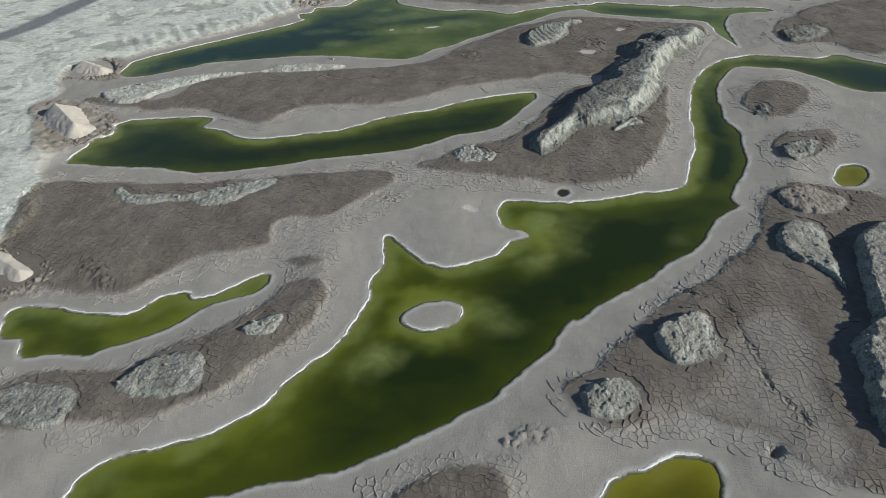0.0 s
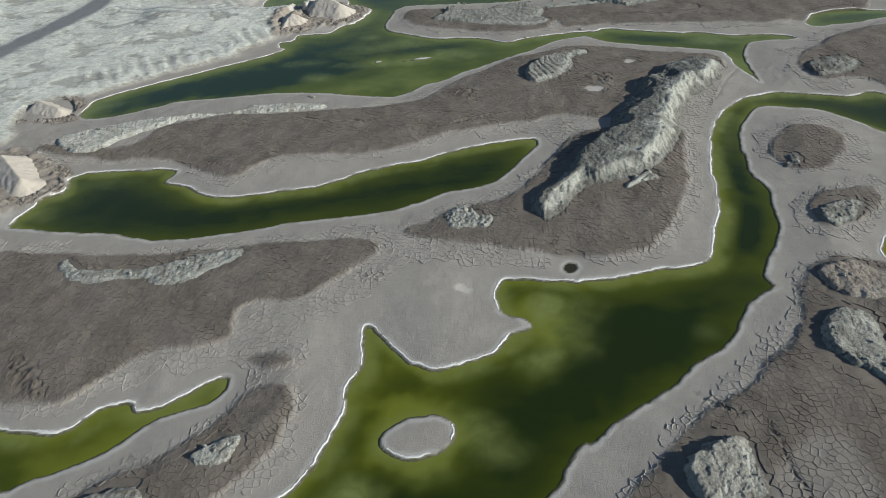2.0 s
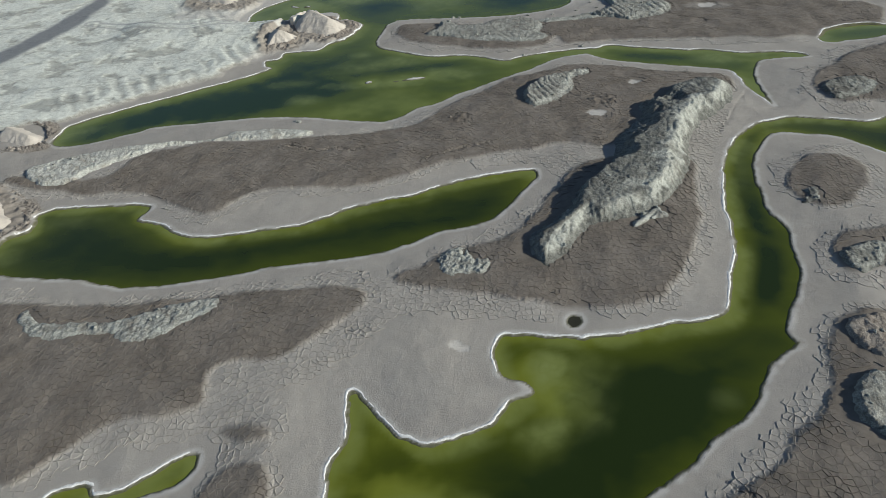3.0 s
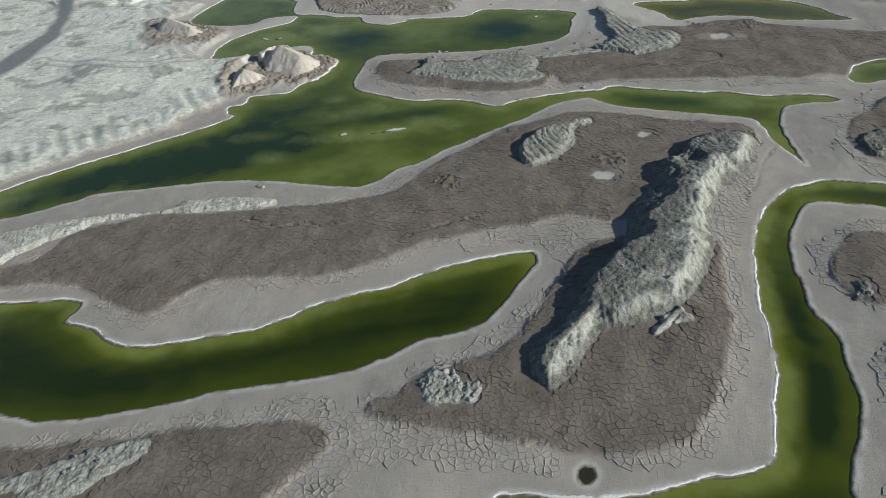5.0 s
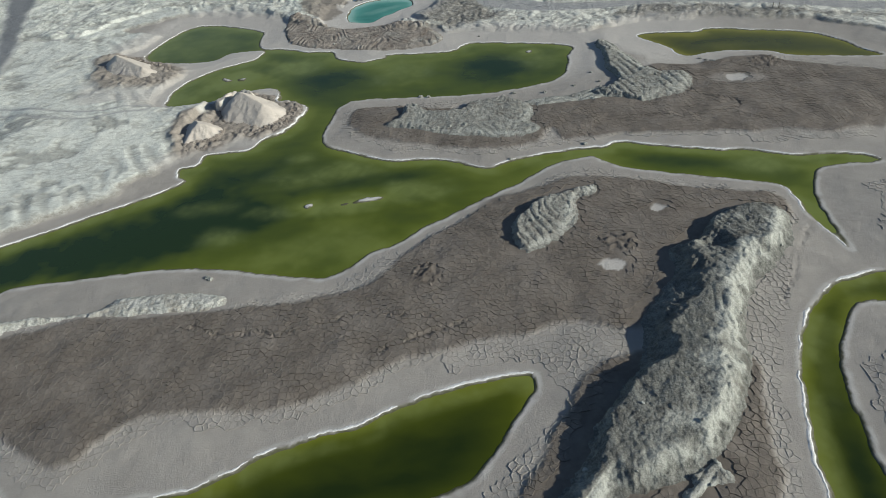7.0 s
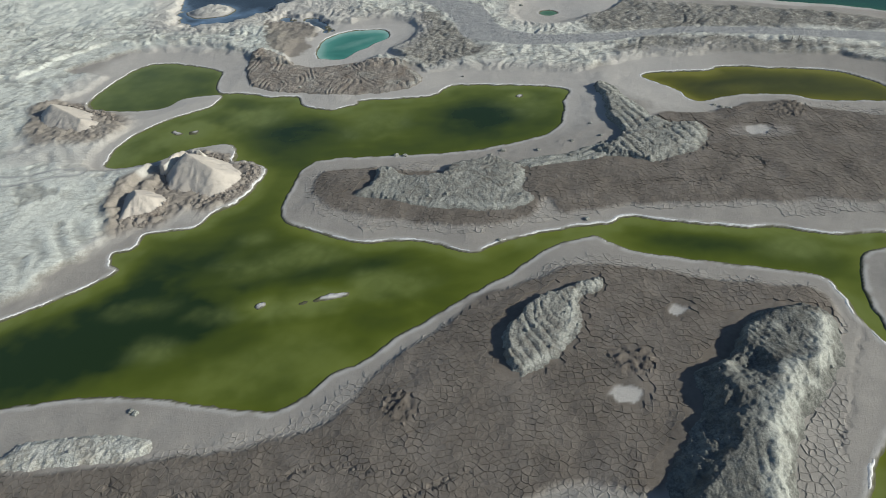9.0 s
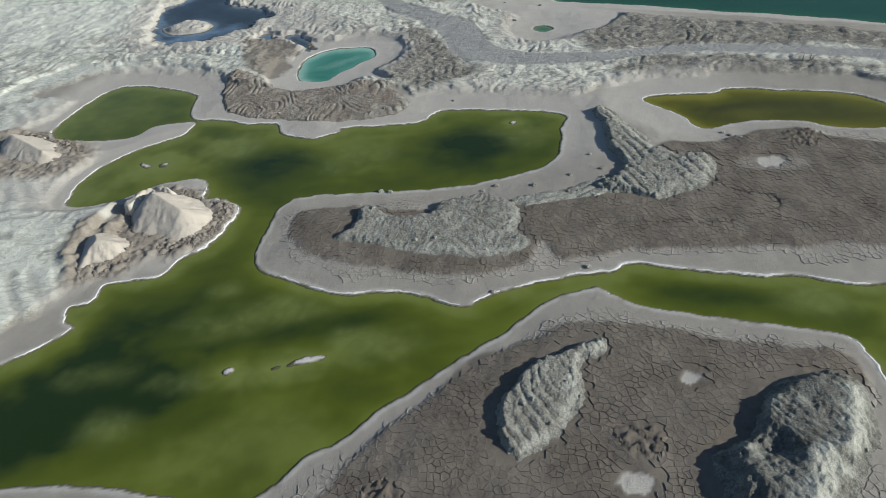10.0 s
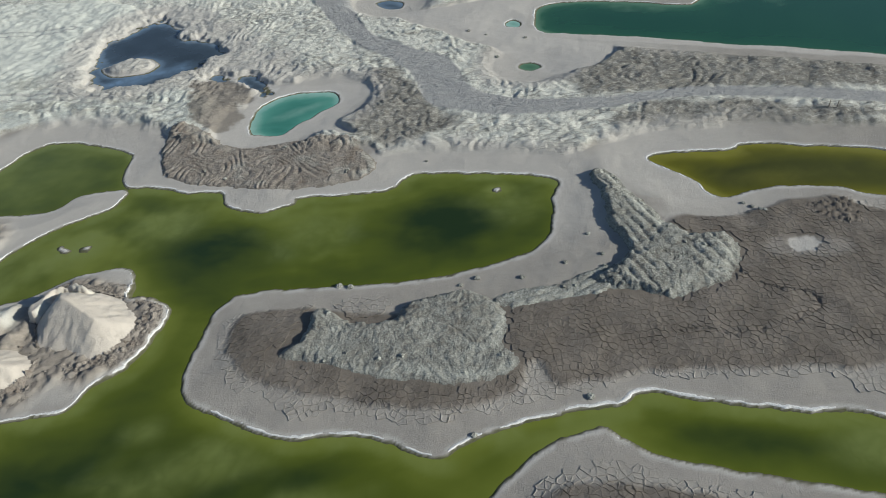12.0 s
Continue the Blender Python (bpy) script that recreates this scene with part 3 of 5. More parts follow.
outline("tan", (-33.6, 100.7), (-32.8, 107.8), (-28.8, 112.4), (-21.5, 114.1), (-16, 107.1), (-16.7, 102.2), (-21.9, 96.5), (-28.3, 96.2), (-31.6, 93.9), (-35.1, 93.1), (-32.2, 98.2))
outline("tan", (-52.3, 114.4), (-52.6, 125.2), (-54.3, 131.6), (-47.9, 131.1), (-36.3, 126.7), (-25.7, 129.3), (-29.1, 124.7), (-34.7, 120.4), (-36.4, 112.6), (-44, 112.7))
outline("tan", (-51.7, 130.7), (-47.8, 132.9), (-25.8, 127.9), (-35.2, 120), (-42.2, 118.8), (-47.7, 119.9))
outline("tan", (-65.7, 56.8), (-62.9, 60.2), (-54.6, 54.5), (-50.3, 48.3), (-53.6, 45.6), (-54.8, 41), (-57.4, 38.5), (-60.9, 46.1))
outline("rubble", (-111.4, 170.5), (-49.2, 153), (-36, 150.7), (-24, 144.5), (-21.6, 140.6), (-11.9, 136.3), (4.4, 132), (8.6, 128.8), (27.5, 124.3), (36.2, 125.6), (43.3, 125.7), (66.2, 120.5), (89.8, 113.6), (171.3, 177.1), (-430.9, 485.9))
outline("paleflat", (4.9, 149.6), (6.0, 145.7), (1.5, 139.6), (3.8, 134.6), (-1.5, 136.7), (-7.4, 135.1), (-13.5, 136.7), (-15.6, 141.2), (-12.8, 143.5), (-11.8, 149.1), (-8.8, 153.3), (-1.9, 151.6))
outline("paleflat", (11.5, 173.8), (23.6, 174.9), (35.7, 179.1), (43.1, 179.3), (41, 171.4), (35.1, 169.5), (33.1, 160.3), (42.6, 150.7), (42.2, 146.8), (35.6, 144.1), (31, 145.5), (25.9, 153.9), (19.9, 161.3))
outline("paleflat", (31.2, 162.1), (37.8, 158.8), (77.7, 138.5), (100.1, 124.6), (99, 123.4), (76.2, 136.2), (37, 155.7), (31.3, 158.4))
outline("mud", (-20.9, 154.4), (-17.7, 156.3), (-12.2, 153.7), (-11.8, 150.0), (-12.8, 143.5), (-15.5, 140.4), (-19.0, 145.2))
outline("road", (-5.2, 194.4), (1.5, 169.6), (6.9, 158.9), (11.7, 151.3), (14, 140.1), (18.2, 136.6), (23.8, 134), (35.4, 132.3), (44.5, 132.6), (55.9, 129.8), (68.7, 124.4), (91.2, 115.1), (93.8, 117.9), (70.3, 126.9), (57.1, 132.2), (46.8, 134.8), (35.5, 135.3), (24.8, 138.7), (20, 143.4), (18.7, 152.1), (12.4, 159.3), (6.3, 168.1), (1.5, 191.9))
outline("track", (-93.5, 85.4), (-87.6, 90.6), (-84, 96.8), (-78, 111.9), (-74.9, 123.8), (-73.9, 134.5), (-80.1, 154.3), (-88.1, 177.4), (-81.8, 175.7), (-74.4, 149.2), (-69.8, 128.8), (-70.4, 120), (-72.1, 112.2), (-77.3, 99.8), (-80.7, 92), (-85.2, 85.7), (-90.9, 80.6))
outline("berm", (-28.6, 107.4), (-27.4, 110.4), (-24.9, 110.8), (-22.9, 110.2), (-22.6, 108.6), (-25.6, 109.6), (-26.1, 107.7), (-27.3, 106.5))
outline("rut_a", (-68.2, 116), (-58.7, 111.5), (-47.9, 108), (-39.7, 108.9), (-33.1, 107.6))
outline("rut_b", (-68.1, 144.1), (-65.4, 149.4), (-61.4, 154.7), (-58.2, 159.9), (-55.6, 168.3))
outline("rut_e", (-67.4, 143.4), (-62, 142.9), (-57.5, 142.4))
outline("slab_two", (17.4, 40.5), (18.8, 42.6), (21, 43.3), (21.7, 41.6), (20, 41.4), (18.4, 40.4))
outline("rut_c", (-68.6, 187.5), (-62, 186.7), (-55.5, 185.9), (-48.1, 185.5), (-41.4, 187.9))
outline("rut_d", (-51.3, 158.5), (-39.2, 156), (-24.8, 148.5), (-18.8, 142.1))
outline("faded", (10.5, -4.0), (16.1, -1.9), (18.9, 2.2), (22.5, 5.3), (25.7, 5.8), (25.0, -0.1), (24.0, -5.2), (22.9, -10.0), (20.4, -10.3), (19.8, -7.0), (16.9, -4.7), (12.5, -5.0))
outline("faded", (43.7, 103.9), (46.9, 103.6), (50.0, 102.9), (50.1, 101.2), (47.2, 101.0), (43.9, 102.1))
outline("fissure", (13.5, 12.5), (17, 10.2), (19.8, 8.2), (20.6, 5.2), (20.6, 1.0), (21.3, -3.0), (21.9, -6.2), (22.6, -9.4))
outline("fissure", (41.5, 69.5), (37.5, 64.6), (34.2, 60.2), (33, 55.0), (31.5, 50.4), (29.6, 46.0), (28.8, 42.8), (27.3, 39.2))
outline("fissure", (-4.2, 57.2), (1.5, 59.8), (6.5, 59.9), (12.0, 59.4))
outline("fissure", (-22, 62.4), (-14, 60.6), (-6, 62.6), (1, 60.9), (8, 63.0))
outline("fissure", (36, 101.5), (41, 97.8), (44, 95.4), (40, 93.2), (31, 94.0), (22, 95.6))
outline("patch", (17.7, 66.3), (18.8, 67), (20.4, 66.9), (21, 65.8), (19.9, 64.9), (18.1, 65.2))
outline("patch", (25.5, 74.5), (26.4, 75.3), (27.7, 74.8), (27.4, 73.8), (26, 73.5))
outline("patch", (-2.6, 25), (-2.3, 25.8), (-1.2, 25.5), (-1, 24.9), (-1.9, 24.5))
outline("patch", (45.2, 102.9), (46.2, 104), (48.1, 103.6), (48, 102.3), (46.1, 101.9))
outline("ripped", (-0.4, 67.8), (0.9, 68.6), (2.2, 67.2), (1.4, 65.8), (0.1, 65.8))
outline("ripped", (-0.9, -5.8), (0.5, -4.8), (1.4, -4.6), (2.9, -5.1), (1.9, -5.9), (0.1, -6.6), (-0.7, -6.3))
outline("ripped", (50.6, 108.6), (53.2, 109.5), (55.3, 107.9), (53, 105.1), (51, 106.1))
outline("ripped", (19.1, 70.1), (19.9, 70.6), (22.2, 70.2), (21.9, 68), (20, 67.7))
outline("ripped", (-41.4, 16.2), (-43.1, 19.1), (-40.3, 17.9), (-38.5, 14.7))
outline("clods", (15.1, 104.9), (19.4, 104), (13.4, 104.2), (12.3, 126.6), (44.8, 109.6), (44.2, 110.4), (45.3, 108.8), (27.2, 108.9), (27.7, 105.5), (23.9, 105.2), (21.9, 89.4), (12.1, 87.5), (45.6, 108.5))
outline("clods", (-21.9, 69.9))
outline("clods", (-22.3, 70.2), (20.5, 79.5))
outline("clods", (2.7, 106.3), (1.6, 106.7), (31.1, 157.6), (25.6, 152), (25.3, 160.4), (41, 157.2), (22.8, 162.6))
outline("stakes", (61.7, 125.2), (62.5, 124.8), (72.1, 158.3))
outline("cracked", (29.6, 59.3), (36.2, 64.5), (32.5, 56.1), (25.4, 41.9), (22.1, 42.2), (26.7, 49.5))
outline("cracked", (-22.9, 24.2), (-17.9, 25.3), (-12.7, 28.7), (-10.4, 32.1), (-7.7, 30.6), (-11.5, 25.2), (-16.3, 21.5), (-18.4, 18.8), (-22.2, 20.1))
outline("cracked", (-12, 33), (-8.4, 35.6), (-4.5, 35.2), (-5.4, 32.3), (3.6, 30.4), (14.1, 27.9), (7.5, 27.7), (-1, 29.2), (-8.1, 29.4), (-12.3, 27.3), (-14.2, 28.4))
outline("cracked", (18.2, 92.7), (23.8, 95.4), (31.1, 94.6), (39.9, 92.2), (46.9, 90.2), (45.7, 88.3), (34.5, 91.1), (25.3, 92.2), (20.2, 90.8))
outline("cracked", (2.3, 55.3), (6.9, 57.2), (13.2, 57.4), (15.3, 55.6), (14.1, 52.8), (6.5, 54.3))
outline("cracked", (22.6, 12.5), (27.3, 17.4), (27.5, 19.4), (22.4, 15.1), (17.1, 10.5), (18.9, 9.5))
outline("cracked", (6, -4.9), (14.8, -4.4), (20.1, -9.2), (21.4, -11.5), (15.8, -7.8), (9.9, -6.4))
outline("cracked", (-6.9, 63.8), (0.4, 70), (10, 75.2), (17.6, 80.9), (16.7, 81.9), (9.2, 76.8), (-0, 71.3), (-6.3, 67.4))
outline("cracked", (-35.5, 14.4), (-32, 18.1), (-29.4, 19.6), (-23.4, 20.2), (-19.5, 17.9), (-21.7, 17.2), (-27.6, 17.3), (-31.5, 16.2), (-34.5, 13.1))
outline("platform", (-75.9, 115.7), (-50.9, 111.3), (-43.8, 112.1), (-35.2, 109.9), (-32, 111.7), (-30.1, 109.9), (-30.9, 106.2), (-32.9, 100.6), (-31.5, 96), (-35.1, 93.1), (-38.4, 90.3), (-41.6, 89.1), (-55.5, 82.4))
outline("dim", (36.7, 154.7), (51.9, 147.7), (75.8, 135.5), (99, 123.4), (94.7, 118.8), (70.9, 127.8), (46.8, 134.8), (36.3, 135.4), (33.2, 141.3), (24.8, 147.4), (24.3, 154.4), (27.8, 154.4), (31.2, 146.4), (39.7, 146.6))
outline("dim", (4.9, 149.6), (10.1, 151.8), (15.4, 138.2), (18, 135.1), (13.1, 131.4), (5.9, 131.2), (3.1, 136.9))
outline("dim", (35.8, 128.8), (42.1, 132.2), (52.4, 130.1), (67.7, 122.9), (90.2, 114.1), (89.3, 113.1), (66.5, 120.9), (49.9, 124.6), (42, 126.2))


# ---------------------------------------------------------------- fields over the plan
rng = np.random.default_rng(7)
PERM = np.concatenate([rng.permutation(256)] * 2 + [[0]]).astype(np.int32)
PERM[512] = PERM[0]
ANGLE = rng.uniform(0, 2 * np.pi, 256)
COS, SIN = np.cos(ANGLE), np.sin(ANGLE)


def gnoise(x, y):
    """Gradient noise, about -1 to 1."""
    xi, yi = np.floor(x).astype(np.int32), np.floor(y).astype(np.int32)
    xf, yf = x - xi, y - yi
    u, v = xf * xf * xf * (xf * (xf * 6 - 15) + 10), yf * yf * yf * (yf * (yf * 6 - 15) + 10)

    xi &= 255
    yi &= 255

    def corner(a, b):
        g = PERM[PERM[xi + a] + yi + b] if b == 0 else PERM[PERM[xi + a] + ((yi + 1) & 255)]
        return COS[g] * (xf - a) + SIN[g] * (yf - b)

    p, q = corner(0, 0), corner(1, 0)
    r, s = corner(0, 1), corner(1, 1)
    return 1.4 * ((p + u * (q - p)) * (1 - v) + (r + u * (s - r)) * v)


def fbm(x, y, size, octaves=4, gain=0.5, shift=0.0):
    total, amp, k = 0.0, 1.0, 1.0 / size
    for i in range(octaves):
        total = total + amp * gnoise(x * k + 17.3 * i + shift, y * k - 9.1 * i + shift)
        amp, k = amp * gain, k * 2.03
    return total


def cells(x, y, size, shift=0.0):
    """Distance to the nearest and the second nearest of scattered points, in cells."""
    x, y = x / size + shift, y / size - shift
    xi, yi = np.floor(x).astype(int), np.floor(y).astype(int)
    f1 = np.full(x.shape, 9.0)
    f2 = np.full(x.shape, 9.0)
    for a in (-1, 0, 1):
        for b in (-1, 0, 1):
            h = PERM[PERM[(xi + a) & 255] + ((yi + b) & 255)]
            d = np.hypot(xi + a + (ANGLE[h] / 6.2832) - x, yi + b + (ANGLE[PERM[h]] / 6.2832) - y)
            f2 = np.minimum(f2, np.maximum(f1, d))
            f1 = np.minimum(f1, d)
    return f1, f2


def swirls(x, y, size, pitch, shift=0.0):
    """Curved furrows as an arm swings them: arcs round scattered far points, broken and uneven, -1 to 1."""
    u, v = x / size + shift + 0.35 * gnoise(x / size * 1.7, y / size * 1.7), y / size - shift + 0.35 * gnoise(x / size * 1.7 + 9, y / size * 1.7)
    xi, yi = np.floor(u).astype(int), np.floor(v).astype(int)
    best, turn = np.full(x.shape, 9.0), np.zeros(x.shape)
    for a in (-1, 0, 1):
        for b in (-1, 0, 1):
            h = PERM[PERM[(xi + a) & 255] + ((yi + b) & 255)]
            cx, cy = xi + a + ANGLE[h] / 6.2832, yi + b + ANGLE[PERM[h]] / 6.2832
            d = np.hypot(cx - u, cy - v)
            far = np.hypot(cx + 0.9 * COS[h] - u, cy + 0.9 * SIN[h] - v)
            turn = np.where(d < best, far, turn)
            best = np.minimum(best, d)
    turn = turn * size * 6.2832 / pitch + 1.6 * fbm(x, y, 2.6, 4, 0.6, shift=shift)
    broken = smooth(-0.35, 0.25, fbm(x, y, 1.9, 3, shift=shift + 3))
    return (2 * np.abs(np.sin(0.5 * turn)) ** 0.7 - 1) * (0.25 + 0.75 * broken)


def smooth(a, b, x):
    t = np.clip((x - a) / (b - a), 0, 1)
    return t * t * (3 - 2 * t)


def rounded(p, cuts=4):
    """A closed outline, rounded through its points."""
    a, b, c, d = np.roll(p, 1, 0), p, np.roll(p, -1, 0), np.roll(p, -2, 0)
    out = []
    for i in range(cuts):
        t = i / cuts
        out.append(0.5 * (2 * b + (c - a) * t + (2 * a - 5 * b + 4 * c - d) * t * t + (3 * b - a - 3 * c + d) * t ** 3))
    return np.stack(out, 1).reshape(-1, 2)


def distance(p, x, y):
    """Signed distance to a closed outline, less than 0 inside."""
    best = np.full(x.shape, 1e9)
    inside = np.zeros(x.shape, bool)
    for (ax, ay), (bx, by) in zip(p, np.roll(p, -1, 0)):
        dx, dy = bx - ax, by - ay
        t = np.clip(((x - ax) * dx + (y - ay) * dy) / (dx * dx + dy * dy + 1e-9), 0, 1)
        best = np.minimum(best, (x - ax - t * dx) ** 2 + (y - ay - t * dy) ** 2)
        if ay != by:
            inside ^= ((ay > y) != (by > y)) & (x < (bx - ax) * (y - ay) / (by - ay) + ax)
    best = np.sqrt(best)
    return np.where(inside, -best, best)


STEP = 0.35
X0, X1, Y0, Y1 = -110.0, 120.0, -25.0, 215.0
RX, RY = np.arange(X0, X1, STEP), np.arange(Y0, Y1, STEP)
GX, GY = np.meshgrid(RX, RY)
FAR = 12.0


def raster(name):
    """The distance to a named set of outlines, on the plan's raster."""
    field = np.full(GX.shape, FAR)
    for p in PLAN[name]:
        q = rounded(p)
        lo, hi = q.min(0) - FAR, q.max(0) + FAR
        i0, i1 = np.searchsorted(RX, (lo[0], hi[0]))
        j0, j1 = np.searchsorted(RY, (lo[1], hi[1]))
        if i1 > i0 and j1 > j0:
            part_of = (slice(j0, j1), slice(i0, i1))
            field[part_of] = np.minimum(field[part_of], distance(q, GX[part_of], GY[part_of]))
    return field


def sample(field, x, y):
    u = np.clip((x - X0) / STEP, 0, len(RX) - 1.001)
    v = np.clip((y - Y0) / STEP, 0, len(RY) - 1.001)
    i, j = u.astype(int), v.astype(int)
    a, b = u - i, v - j
    return (field[j, i] * (1 - a) + field[j, i + 1] * a) * (1 - b) + (field[j + 1, i] * (1 - a) + field[j + 1, i + 1] * a) * b


PONDS = {  # name: (material, label)
    "long_pond": (M_GREEN, "long winding pond of murky green brine"),
    "narrow_pond": (M_GREEN, "narrow pond of dark green brine"),
    "crooked_pond": (M_GREEN, "small crooked pond of yellow-green brine"),
    "olive_pool": (M_OLIVE, "olive-yellow brine pool with a salt rim"),
    "small_pool": (M_OLIVE, "little round olive brine pool"),
    "wide_pond": (M_CLOUDY, "wide branching pond of cloudy green brine"),
    "east_pool": (M_CLOUDY, "green brine pool beside brown crust"),
    "far_pool": (M_OLIVE, "olive-brown brine pool under a rubble bank"),
    "teal_pool": (M_TEAL, "small turquoise brine pool on pale salt"),
    "blue_pool": (M_BLUE, "dark blue pool among mud flats"),
    "mud_pool": (M_BLUE, "dark shallow mud pool"),
    "north_lake": (M_LAKE, "large deep green brine lake"),
    "round_pool": (M_LAKE, "tiny round green pool on pale flat"),
    "round_pool2": (M_TEAL, "tiny teal pool beside the lake"),
    "round_pool3": (M_BLUE, "tiny blue pool on the pale flat"),
    "pit": (M_PIT, "round pit holding dark water"),
}
FIELD = {k: raster(k) for k in (*PONDS, "pit2", "island", "bar", "islet", "brown", "white", "tan", "rubble", "paleflat", "mud", "road", "track", "pile", "patch", "ripped", "cracked", "platform", "dim", "faded")}
FIELD["bar"] = FIELD["bar"] + 0.22 + 0.45 * fbm(GX, GY, 1.7, 3, shift=40)
RAGGED = smooth(6.0, 2.0, np.minimum(FIELD["blue_pool"], FIELD["mud_pool"]))
for k in ("blue_pool", "mud_pool"):
    FIELD[k] = FIELD[k] + 1.9 * RAGGED * fbm(GX, GY, 6.0, 5, 0.62, shift=44)
LAND = np.minimum(np.minimum(FIELD["island"], FIELD["bar"]), FIELD["islet"])
WATER = FIELD["long_pond"]
for k in PONDS:
    WATER = np.minimum(WATER, FIELD[k])
SHORE = np.maximum(WATER, -LAND)
HEAPS = ("long_heap", "ring_heap", "bank_heap", "clod_heap", "strip_heap", "shore_heap", "corner_heap", "slab_heap", "slab_two", "mound_heap", "low_heap", "spoil_heap",
         "east_heap", "flat_heap", "isle_heap", "dark_heap", "far_isle_heap", "tongue_heap", "bend_heap", "track_heap", "swirl_heap", "pile", "berm")
HEAPED = np.min([raster(k) for k in HEAPS], 0)


def line_distance(p, x, y):
    """Distance to an open line."""
    best = np.full(x.shape, 1e9)
    for (ax, ay), (bx, by) in zip(p[:-1], p[1:]):
        dx, dy = bx - ax, by - ay
        t = np.clip(((x - ax) * dx + (y - ay) * dy) / (dx * dx + dy * dy), 0, 1)
        best = np.minimum(best, (x - ax - t * dx) ** 2 + (y - ay - t * dy) ** 2)
    return np.sqrt(best)


RUTS = np.min([line_distance(rounded(PLAN[k][0])[:-7], GX + 0.5 * gnoise(GX / 6, GY / 6), GY) for k in ("rut_a", "rut_b", "rut_c", "rut_d", "rut_e")], 0)


CRACKS = np.min([line_distance(rounded(p)[:-7], GX + 0.8 * gnoise(GX / 4, GY / 4) + 0.3 * gnoise(GX / 1.2, GY / 1.2), GY + 0.8 * gnoise(GX / 4 + 9, GY / 4) + 0.3 * gnoise(GX / 1.2, GY / 1.2 + 5)) for p in PLAN["fissure"]], 0)


def shore_at(x, y):
    """Distance from the waterline, uneven as the salt grows, less than 0 in the water."""
    return sample(SHORE, x, y) + 0.22 * fbm(x, y, 2.6, 3) + 0.07 * fbm(x, y, 0.5, 2)


def ground_at(x, y, full=False):
    """Height of the lake bed, and with full its zones."""
    d = shore_at(x, y)
    wob = 0.9 * fbm(x, y, 5.0, 4)
    brown = smooth(0.3, -0.5, sample(FIELD["brown"], x, y) + 0.6 * wob)
    brown = brown * (1 - 0.5 * smooth(0.8, -0.8, sample(FIELD["faded"], x, y) + wob))
    white = smooth(0.8, -0.8, sample(FIELD["white"], x, y) + 1.2 * wob)
    rubble = smooth(0.35, -0.45, sample(FIELD["rubble"], x, y) + wob)
    pale = smooth(0.4, -0.4, sample(FIELD["paleflat"], x, y) + 0.6 * wob)
    spit = smooth(1.0, -1.5, sample(FIELD["tan"], x, y) + 0.7 * wob)
    tan = smooth(0.6, -0.6, sample(FIELD["tan"], x, y) + 0.7 * wob) * smooth(3.2, 1.0, sample(FIELD["pile"], x, y) + wob)
    track = smooth(0.9, -0.9, sample(FIELD["track"], x, y) + 0.5 * wob)
    road = np.maximum(smooth(0.25, -0.25, sample(FIELD["road"], x, y) + 0.3 * wob), track)
    mud = 0.85 * smooth(0.5, -0.5, sample(FIELD["mud"], x, y) + 1.6 * wob + 0.6 * fbm(x, y, 1.8, 3, shift=81))
    open_pool = sample(RAGGED, x, y)
    near = smooth(3.5 - 3.1 * open_pool, 5.5 - 4.5 * open_pool, d)
    rubble = rubble * (1 - pale) * near
    white = white * smooth(1.5 - 1.4 * open_pool, 3.0 - 0.6 * open_pool, d)
    # banks and bed
    z = np.where(d > 0, 0.10 + 0.35 * smooth(0.0, 7.0, d), 0.10 - 1.1 * smooth(0.0, 1.6, -d))
    dry = smooth(0.3, 2.0, d)
    z += dry * 0.05 * fbm(x, y, 3.0, 5)
    z += brown * (0.12 + 0.10 * fbm(x, y, 4.0, 4))
    near_shore = sample(FIELD["wide_pond"], x, y)
    comb = np.sin((0.86 * x + 0.5 * y) * 2.7 + 1.3 * fbm(x, y, 5, 2)) * smooth(-0.25, 0.2, fbm(x, y, 9, 2, shift=8)) * smooth(2.5, 4, near_shore) * smooth(12, 8, near_shore)
    marks = np.sin(50 * fbm(x, y, 24, 2, 0.3, shift=2)) * smooth(-0.1, 0.35, fbm(x, y, 9, 2, shift=5))
    calm = smooth(30, 12, np.hypot((x + 52) * 0.8, y - 184) + 6 * fbm(x, y, 12, 4))
    dug = (white + rubble) > 0.01
    u, v = x[dug], y[dug]
    arcs, treads, scraped, lumpy = np.zeros((4, len(x)))
    arcs[dug] = swirls(u, v, 11.0, 1.7, 5.0) * smooth(-0.45, 0.1, fbm(u, v, 10, 2, shift=50)) * (1 - calm[dug]) * smooth(95, 110, v)
    treads[dug] = swirls(u, v, 26.0, 1.5, 11.0) * smooth(0.0, 0.35, fbm(u, v, 13, 3, shift=60)) * (1 - calm[dug])
    scraped[dug] = smooth(0.25, 0.45, fbm(u + 0.5 * v, 1.6 * v - 0.3 * u, 8, 5, 0.62, shift=71)) * (1 - calm[dug])
    lumpy[dug] = (0.5 - cells(u, v, 0.95, 6.0)[0]) * smooth(-0.35, 0.2, fbm(u, v, 6, 3, shift=91))
    z += arcs * (1 - road) * (0.03 * white * (1 - rubble) + 0.14 * rubble)
    z += white * (0.34 + 0.16 * fbm(x, y, 9, 3) * (1 - 0.7 * calm) + 0.05 * treads - 0.12 * scraped + 0.02 * (1 - calm) * fbm(x, y, 1.6, 4, 0.6, shift=20) + 0.06 * comb) * (1 - road) + 0.36 * white * road
